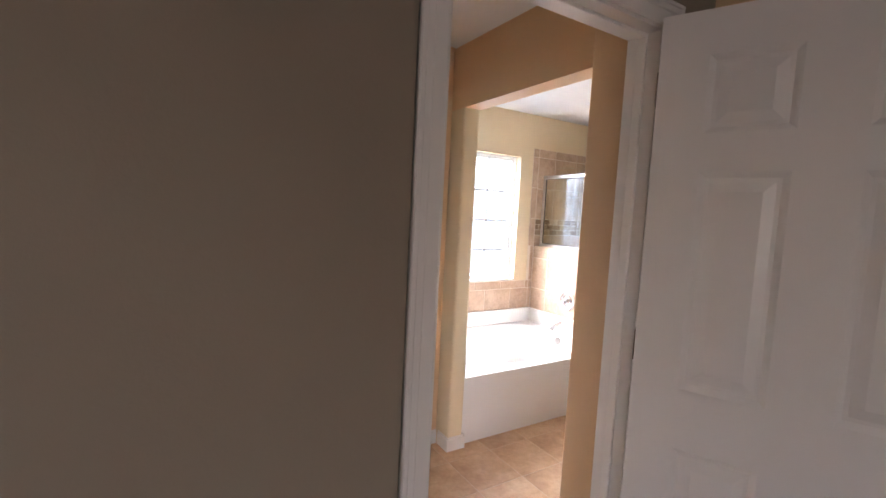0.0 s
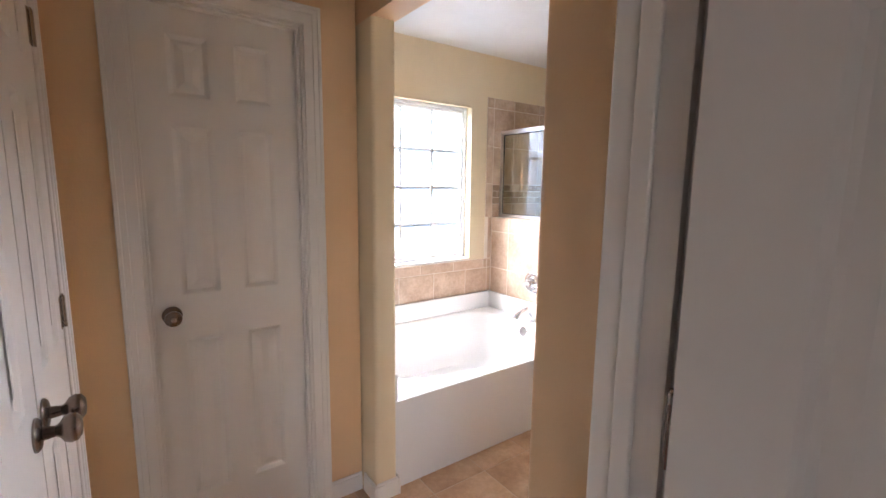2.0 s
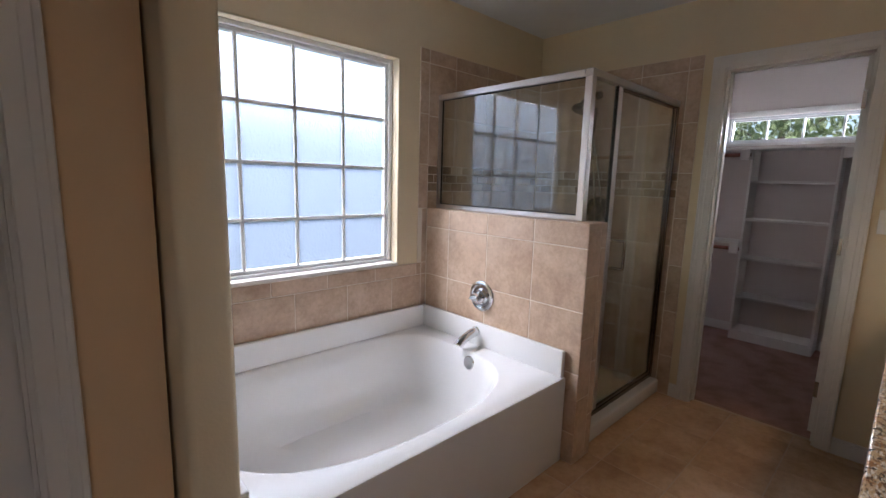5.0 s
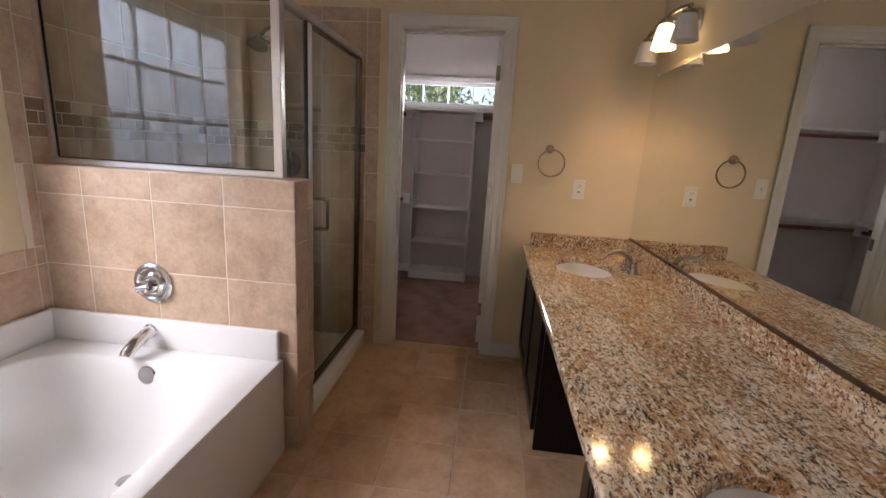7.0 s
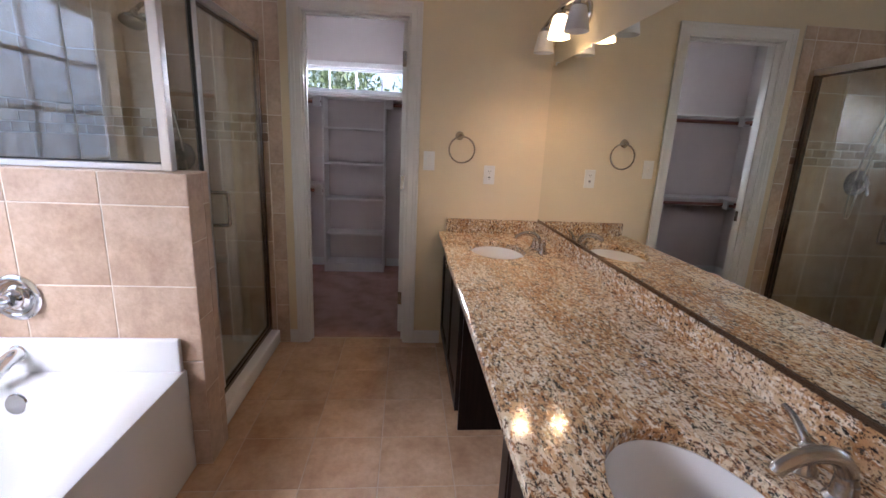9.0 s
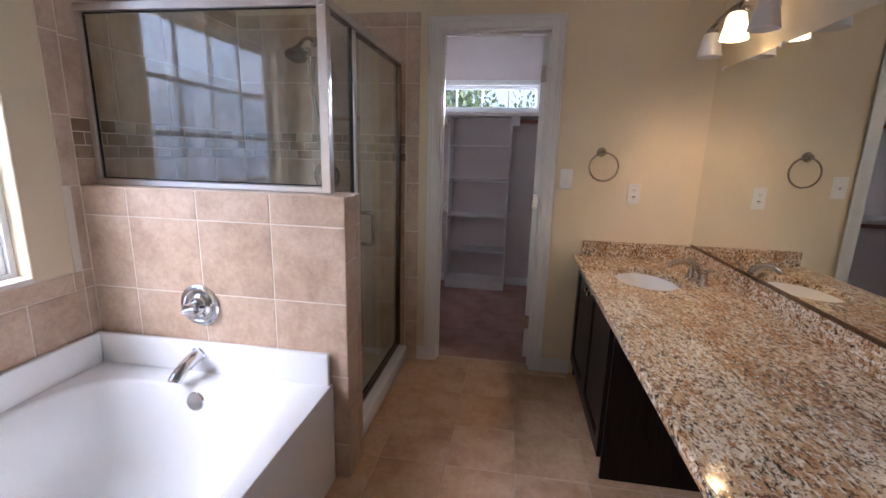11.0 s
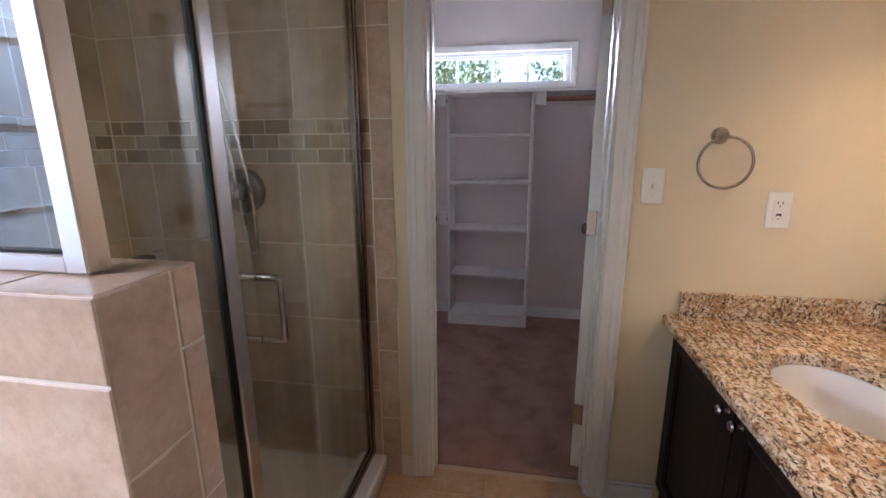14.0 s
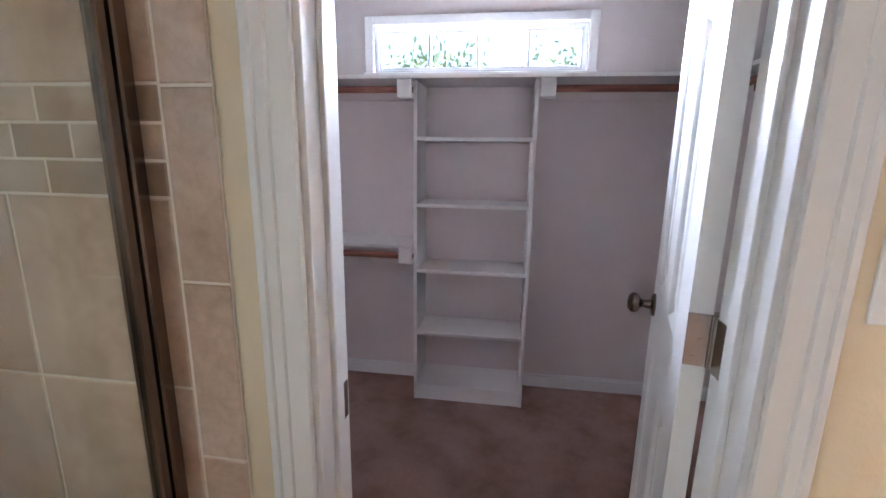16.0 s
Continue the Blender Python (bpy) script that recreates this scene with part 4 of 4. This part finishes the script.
def cabinet(x0, x1, label):
    root = thing("vanity_cabinet", ((x0 + x1) / 2, 2.4, 0), label, "cabinet", "vanity cabinets")
    yf = 2.665
    z1 = CT - 0.033
    for nm, d in (("side_panel", (x0, x0 + 0.018, CB + 0.002, yf, 0.0, z1)), ("side_panel", (x1 - 0.018, x1, CB + 0.002, yf, 0.0, z1)),
                  ("back_panel", (x0 + 0.018, x1 - 0.018, CB + 0.002, CB + 0.012, 0.0, z1)), ("bottom_panel", (x0 + 0.018, x1 - 0.018, CB + 0.012, yf, 0.09, 0.108)),
                  ("top_rail", (x0 + 0.018, x1 - 0.018, yf - 0.018, yf, z1 - 0.05, z1)), ("toe_kick", (x0 + 0.018, x1 - 0.018, yf - 0.075, yf - 0.06, 0.0, 0.09))):
        part(nm, boxes(d, bev=0.001), ESPRESSO, root)
    m = (x0 + x1) / 2
    for a, c, kx in ((x0 + 0.008, m - 0.002, m - 0.035), (m + 0.002, x1 - 0.008, m + 0.035)):
        bm = bmesh.new()
        shaker_door(bm, a, c, 0.10, z1 - 0.012, yf + 0.001)
        d = part("cabinet_door", bm, ESPRESSO, root)
        bm = bmesh.new()
        lathe(bm, [(0.008, 0), (0.006, 0.004), (0.005, 0.012), (0.011, 0.018), (0.0135, 0.024), (0.010, 0.029), (0.0001, 0.030)], (kx, yf + 0.02, 0.688), (0, 1, 0), 18)
        part("knob", bm, NICKEL, d, "small round brushed nickel knob", True)

cabinet(4.775, 5.715, "espresso-stained two-door cabinet under the far basin")
cabinet(HX1 + 0.004, 3.885, "espresso-stained two-door cabinet under the near basin")
knee = thing("knee_panel", (4.33, CB + 0.01, 0), "espresso-stained panel closing the knee space", "panel")
part("back_panel", boxes((3.886, 4.774, CB + 0.002, CB + 0.016, 0.0, CT - 0.034)), ESPRESSO, knee)
part("apron", boxes((3.886, 4.774, 2.60, 2.618, CT - 0.134, CT - 0.0335), bev=0.002), ESPRESSO, knee)

# ---- mirror and vanity light ----
mir = thing("mirror", (4.385, MW, 0.865), "wide frameless wall mirror over the vanity", "mirror")
part("mirror_glass", boxes((HX1 + 0.01, 5.672, MW + 0.0015, MW + 0.019, 0.873, 1.792)), MIRROR, mir)
part("bottom_channel", boxes((HX1 + 0.01, 5.672, MW + 0.0012, MW + 0.0215, 0.8635, 0.879), bev=0.001), BRONZE, mir, "dark metal channel under the mirror")
for x in (3.6, 4.36, 5.1, 5.6):
    part("clip", boxes((x - 0.01, x + 0.01, MW + 0.0012, MW + 0.022, 1.784, 1.804), bev=0.002), PLATE, mir, "small clear plastic mirror clip")

lamp = thing("vanity_light", (5.245, MW, 1.98), "nickel three-shade wall light with one bulb lit", "wall light")
bm = bmesh.new()
lathe(bm, [(0.06, 0), (0.06, 0.008), (0.052, 0.018), (0.02, 0.024), (0.0001, 0.025)], (5.245, MW + 0.001, 1.965), (0, 1, 0), 32)
part("back_plate", bm, NICKEL, lamp, "", True)
bm = bmesh.new()
tube(bm, [(5.245, MW + 0.02, 1.965), (5.245, MW + 0.08, 1.968), (5.245, MW + 0.13, 1.975)], 0.009, 12, 6)
tube(bm, [(4.985, MW + 0.135, 1.957), (5.11, MW + 0.135, 1.978), (5.245, MW + 0.135, 1.985), (5.38, MW + 0.135, 1.978), (5.505, MW + 0.135, 1.957)], 0.009, 12, 8)
part("arm", bm, NICKEL, lamp, "", True)
for i, x in enumerate((5.005, 5.245, 5.485)):
    bm = bmesh.new()
    zt = 1.962 + (0.022 if i == 1 else 0.0)
    lathe(bm, [(0.009, 0.0), (0.010, -0.012), (0.024, -0.016), (0.026, -0.030), (0.022, -0.034)], (x, MW + 0.135, zt), (0, 0, 1), 20)
    s = part("socket_cup", bm, NICKEL, lamp, "", True)
    bm = bmesh.new()
    lathe(bm, [(0.024, -0.033), (0.033, -0.036), (0.037, -0.048), (0.046, -0.09), (0.053, -0.128), (0.054, -0.137), (0.051, -0.137), (0.043, -0.09), (0.034, -0.05), (0.022, -0.04)], (x, MW + 0.135, zt), (0, 0, 1), 32)
    part("shade", bm, LIT if i == 1 else SHADE, lamp, "glowing frosted glass shade" if i == 1 else "unlit frosted white glass shade", True)
bulb = new("vanity_bulb_light", bpy.data.lights.new("vanity_bulb_light", "POINT"))
bulb.data.energy, bulb.data.color, bulb.data.shadow_soft_size = 5.6, (1.0, 0.66, 0.34), 0.03
bulb.location = (5.245, MW + 0.135, 1.905)

# ---- wall fittings ----
ring = thing("towel_ring", (5.72, 2.618, 1.37), "brushed nickel towel ring on the wall", "towel ring")
bm = bmesh.new()
lathe(bm, [(0.026, 0), (0.026, 0.006), (0.018, 0.014), (0.012, 0.026), (0.015, 0.036), (0.010, 0.044), (0.0001, 0.045)], (5.7195, 2.618, 1.372), (-1, 0, 0))
part("mount", bm, NICKEL, ring, "", True)
bm = bmesh.new()
R, n, r = 0.078, 48, 0.005
vs = [[bm.verts.new((5.688 + r * math.cos(b2), 2.604 + (R + r * math.sin(b2)) * math.sin(a), 1.290 + (R + r * math.sin(b2)) * math.cos(a))) for b2 in (2 * math.pi * j / 10 for j in range(10))] for a in (2 * math.pi * i / n for i in range(n))]
for i in range(n):
    for j in range(10):
        bm.faces.new((vs[i][j], vs[(i + 1) % n][j], vs[(i + 1) % n][(j + 1) % 10], vs[i][(j + 1) % 10]))
part("ring", bm, NICKEL, ring, "", True)

sw = thing("light_switch", (5.72, 2.80, 1.215), "white toggle light switch plate on the cream wall", "switch")
part("plate", boxes((5.714, 5.7195, 2.765, 2.835, 1.157, 1.273), bev=0.003, seg=2), PLATE, sw)
part("toggle", boxes((5.700, 5.714, 2.795, 2.805, 1.205, 1.222), bev=0.002), PLATE, sw)
bm = boxes((5.7130, 5.7142, 2.789, 2.811, 1.198, 1.232))
part("toggle_slot", bm, SHADE, sw)
for dz in (-0.03, 0.03):
    bm = bmesh.new()
    cyl(bm, (5.7145, 2.80, 1.215 + dz), (5.7132, 2.80, 1.215 + dz), 0.003, n=10)
    part("screw", bm, ALU, sw)
ol = thing("wall_outlet", (5.72, 2.42, 1.143), "white ground-fault wall outlet on the cream wall", "outlet")
part("plate", boxes((5.714, 5.7195, 2.385, 2.455, 1.085, 1.201), bev=0.003, seg=2), PLATE, ol)
part("receptacle", boxes((5.7118, 5.7145, 2.403, 2.437, 1.110, 1.176), bev=0.0015), PLATE, ol)
for dz in (-0.021, 0.019):
    for dy in (-0.0065, 0.0065):
        part("slot", boxes((5.7112, 5.7122, 2.42 + dy - 0.0012, 2.42 + dy + 0.0012, 1.143 + dz, 1.143 + dz + 0.009)), BLACK, ol)
    bm = bmesh.new()
    cyl(bm, (5.7122, 2.42, 1.143 + dz - 0.006), (5.7112, 2.42, 1.143 + dz - 0.006), 0.0022, n=10)
    part("slot", bm, BLACK, ol)
part("reset_button", boxes((5.7105, 5.712, 2.413, 2.427, 1.126, 1.132)), BLACK, ol, "small black reset button")

# ---- closet fittings ----
UY0, UY1, UX0, UX1 = 3.148, 3.742, 7.325, 7.578
unit = thing("shelf_unit", ((UX0 + UX1) / 2, (UY0 + UY1) / 2, 0.006), "white open shelf tower in the closet, empty", "shelf unit")
for y in (UY0, UY1 - 0.018):
    part("side_panel", boxes((UX0, UX1, y, y + 0.018, 0.006, 1.69), bev=0.0015), SHELF, unit)
for z in (0.085, 0.395, 0.745, 1.09, 1.42):
    part("shelf", boxes((UX0 + 0.004, UX1, UY0 + 0.018, UY1 - 0.018, z - 0.009, z + 0.009), bev=0.0015), SHELF, unit)
part("kick_board", boxes((UX0 + 0.006, UX0 + 0.022, UY0 + 0.018, UY1 - 0.018, 0.006, 0.076)), SHELF, unit)

def hanging_shelf(axis, a0, a1, wall, out, z, label, ends):
    """A wall shelf on cleats with a wooden hanging rod below its front edge."""
    root = thing("closet_shelf", ((wall, (a0 + a1) / 2, z) if axis == "y" else ((a0 + a1) / 2, wall, z)), label, "shelf")
    def d(p0, p1, o0, o1, z0, z1):
        q = sorted((wall + out * o0, wall + out * o1))
        return (q[0], q[1], p0, p1, z0, z1) if axis == "y" else (p0, p1, q[0], q[1], z0, z1)
    part("board", boxes(d(a0, a1, 0.002, 0.30, z, z + 0.018), bev=0.0015), SHELF, root)
    part("wall_cleat", boxes(d(a0, a1, 0.002, 0.020, z - 0.07, z - 0.0005), bev=0.0015), GREIGE, root, "cleat painted like the wall")
    bm = bmesh.new()
    c = wall + out * 0.265
    cyl(bm, (c, a0, z - 0.045) if axis == "y" else (a0, c, z - 0.045), (c, a1, z - 0.045) if axis == "y" else (a1, c, z - 0.045), 0.0165, n=20)
    part("hanging_rod", bm, RODWOOD, root, "red-brown wooden hanging rod", True)
    for e, s in ends:
        p0, p1 = sorted((e - s * 0.001, e + s * 0.07))
        part("rod_bracket", boxes(d(p0, p1, 0.225, 0.296, z - 0.085, z - 0.0005), bev=0.006, seg=2), SHELF, root, "white block carrying the rod end")

hanging_shelf("y", 2.08, UY0 - 0.001, 7.58, -1, 1.692, "white closet shelf with a wooden hanging rod", [(2.081, 1), (UY0 - 0.003, -1)])
hanging_shelf("y", UY1 + 0.001, 4.815, 7.58, -1, 1.692, "white closet shelf with a wooden hanging rod", [(UY1 + 0.003, 1), (4.814, -1)])
hanging_shelf("y", UY1 + 0.001, 4.815, 7.58, -1, 0.872, "lower white closet shelf with a wooden rod", [(UY1 + 0.003, 1), (4.814, -1)])
tagged(part("closet_shelf", boxes((7.28, 7.578, UY0, UY1, 1.692, 1.71), bev=0.0015), SHELF), "white shelf board over the shelf tower", "shelf")
hanging_shelf("x", 5.86, 7.26, 4.82, -1, 1.692, "white closet shelf along the side wall", [(5.862, 1), (7.255, -1)])
hanging_shelf("x", 5.86, 7.26, 4.82, -1, 0.872, "lower white closet shelf along the side wall", [(5.862, 1), (7.255, -1)])
hanging_shelf("x", 5.86, 7.26, 2.075, 1, 1.692, "white closet shelf along the door-side wall", [(5.862, 1), (7.255, -1)])

# ---- outdoors ----
structure("ground", boxes((-150, 150, -150, 150, -0.5, -0.3)), LAWN, "mown lawn round the house", "ground")

def tree(x, y, h, r, seed):
    rnd = random.Random(seed)
    root = thing("tree", (x, y, -0.3), "leafy green garden tree beyond the window", "tree", "garden trees")
    bm = bmesh.new()
    tube(bm, [(x, y, -0.3), (x + 0.05, y, h * 0.3), (x - 0.05, y + 0.1, h * 0.6), (x, y, h * 0.85)], lambda t: 0.16 * (1 - 0.75 * t), 10, 5)
    limbs = []
    for i in range(9):
        a, z = i * 2.4, h * (0.32 + 0.05 * i)
        e = Vector((x + math.cos(a) * r * 0.7, y + math.sin(a) * r * 0.7, z + h * 0.15))
        tube(bm, [(x, y, z), (x + (e.x - x) * 0.5, y + (e.y - y) * 0.5, z + h * 0.05), e], lambda t: 0.06 * (1 - 0.8 * t), 6, 4)
        limbs.append(e)
    part("trunk", bm, BARK, root, "", True)
    verts, faces = [], []
    centres = limbs + [Vector((x, y, h * 0.9)), Vector((x + r * 0.2, y - r * 0.2, h * 0.8)), Vector((x - r * 0.3, y + r * 0.1, h * 0.72))]
    for c in centres:
        for _ in range(190):
            p = c + Vector((rnd.gauss(0, r * 0.24), rnd.gauss(0, r * 0.24), rnd.gauss(0, r * 0.2)))
            q = Euler((rnd.uniform(0, 6.3), rnd.uniform(0, 6.3), rnd.uniform(0, 6.3))).to_matrix()
            s = rnd.uniform(0.07, 0.14)
            k = len(verts)
            for u, w in ((-1, 0), (0, -0.45), (1, 0), (0, 0.45)):
                verts.append(p + q @ Vector((u * s, w * s, 0.0)))
            faces.append((k, k + 1, k + 2, k + 3))
    me = bpy.data.meshes.new("crown")
    me.from_pydata(verts, [], faces)
    me.materials.append(LEAF)
    ob = new("crown", me)
    ob.parent = root
    ob.matrix_parent_inverse = root.matrix_basis.inverted()

for i, (x, y, h, r) in enumerate(((19, 5.6, 4.3, 1.9), (21, 1.0, 4.6, 2.1), (17.5, -1.6, 4.2, 1.8), (24, 9.5, 4.6, 2.2))):
    tree(x, y, h, r, 40 + i)

house = thing("neighbour_house", (1.0, 15, -0.3), "grey gabled house beyond the obscure glass", "house")
bm = bmesh.new()
ends = [[bm.verts.new((x, y, z)) for x, z in ((-8.2, -0.3), (10.2, -0.3), (10.2, 0.9), (1.0, 5.1), (-8.2, 0.9))] for y in (12.0, 21.0)]
for e in ends:
    bm.faces.new(e)
for k in range(5):
    bm.faces.new((ends[0][k], ends[0][(k + 1) % 5], ends[1][(k + 1) % 5], ends[1][k]))
part("wall", bm, NEIGHBOUR, house)
for s in (-1, 1):
    bm = bmesh.new()
    vs = [bm.verts.new((1.0 + s * u, y, 5.13 - u * 4.2 / 9.2 + dz)) for dz in (0.0, 0.14) for u, y in ((0, 11.7), (9.6, 11.7), (9.6, 21.3), (0, 21.3))]
    for f in ((0, 1, 2, 3), (4, 5, 6, 7), (0, 1, 5, 4), (1, 2, 6, 5), (2, 3, 7, 6), (3, 0, 4, 7)):
        bm.faces.new([vs[q] for q in f])
    part("roof", bm, SHINGLE, house, "dark shingle roof slope")

# ---- tile pieces ----
floor = bpy.data.objects["floor"]
XJ, YJ, TS = 4.734, 3.019, 0.304
xcut, ycut = cuts(1.94, 5.776, XJ, TS), cuts(2.427, 3.86, YJ, TS)
for a0, a1 in zip(xcut, xcut[1:]):
    for b0, b1 in zip(ycut, ycut[1:]):
        tile_piece("floor_tile", "z", a0, a1, b0, b1, -0.006, 1, 0.006, FLOORTILE, floor, 0.004)
tile_field("z", cuts(HX1, 5.776, XJ, TS), [2.107, 2.427], -0.006, 1, floor, 0.006, FLOORTILE, "floor_tile")

# half wall: bath face, end, top, shower face
tile_field("x", [3.70, 3.998, 4.306, 4.612, 4.813], [0.0, 0.155, 0.46, 0.764, 1.064, 1.18], HWX0 + 0.007, -1, half)
tile_field("y", [4.577, 4.692], [0.0, 0.33, 0.63, 0.93, 1.18], HWY + 0.007, -1, half)
tile_field("y", [4.692, 4.742], [0.0, 0.22, 0.50, 0.80, 1.06, 1.18], HWY + 0.007, -1, half)
tile_field("z", [4.577, 4.742], [3.70, 3.86, 4.16, 4.47, 4.813], 1.173, 1, half)
tile_field("x", [3.70, 3.86, 4.16, 4.47, 4.813], [0.05, 0.38, 0.68, 0.982, 1.18], HWX1 - 0.007, 1, half)
# window wall above the tub and in the shower
north = bpy.data.objects["wall_north"]
part("grout_bed", boxes((HX1 + 0.002, 4.5065, 4.8148, 4.8205, 0.0, 0.8375), (4.5065, 5.714, 4.8148, 4.8205, 0.0, 2.1235)), GROUT, north, "light grout between the tiles")
part("grout_bed", boxes((5.7148, 5.7205, 3.6735, 4.8147, 0.0, 2.1235)), GROUT, bpy.data.objects["wall_east"], "light grout between the tiles")
tile_field("y", cuts(HX1 + 0.003, 4.535, 3.70, 0.305), [0.50, 0.762], 4.82, -1, north)
tile_field("y", cuts(HX1 + 0.003, 4.535, 3.58, 0.305), [0.762, 0.838], 4.82, -1, north)
tile_field("y", [4.535, 4.577], [0.50, 0.762, 0.838, 1.18], 4.82, -1, north)
tile_field("y", [4.505, 4.577], [1.18, 1.45, 1.75, 2.045, 2.125], 4.82, -1, north)
ROWS_Z = [0.045, 0.38, 0.68, 0.982, 1.286]
TOPS_Z = [1.443, 1.741, 2.045, 2.125]
east = bpy.data.objects["wall_east"]
SHX, SHY = [4.577, 4.80, 5.10, 5.405, 5.712], [3.754, 4.035, 4.350, 4.655, 4.813]
for zz in (ROWS_Z, TOPS_Z):
    tile_field("y", SHX, zz, 4.82, -1, north)
    tile_field("x", SHY, zz, 5.72, -1, east)
tile_field("x", [3.672, 3.754], [0.0, 0.26, 0.56, 0.86, 1.16, 1.44, 1.74, 2.045, 2.125], 5.72, -1, east)
rnd = random.Random(9)
for k in range(3):
    z0 = 1.286 + k * 0.0523
    for plane, lo, hi, base, par in (("x", 3.754, 4.813, 5.72, east), ("y", 4.577, 5.712, 4.82, north)):
        for a0, a1 in zip(*(lambda c: (c, c[1:]))(cuts(lo, hi, lo + 0.05 * (k % 2), 0.101))):
            tile_piece("mosaic_tile", plane, a0, a1, z0, z0 + 0.0523, base, -1, 0.007, MOSAIC, par)
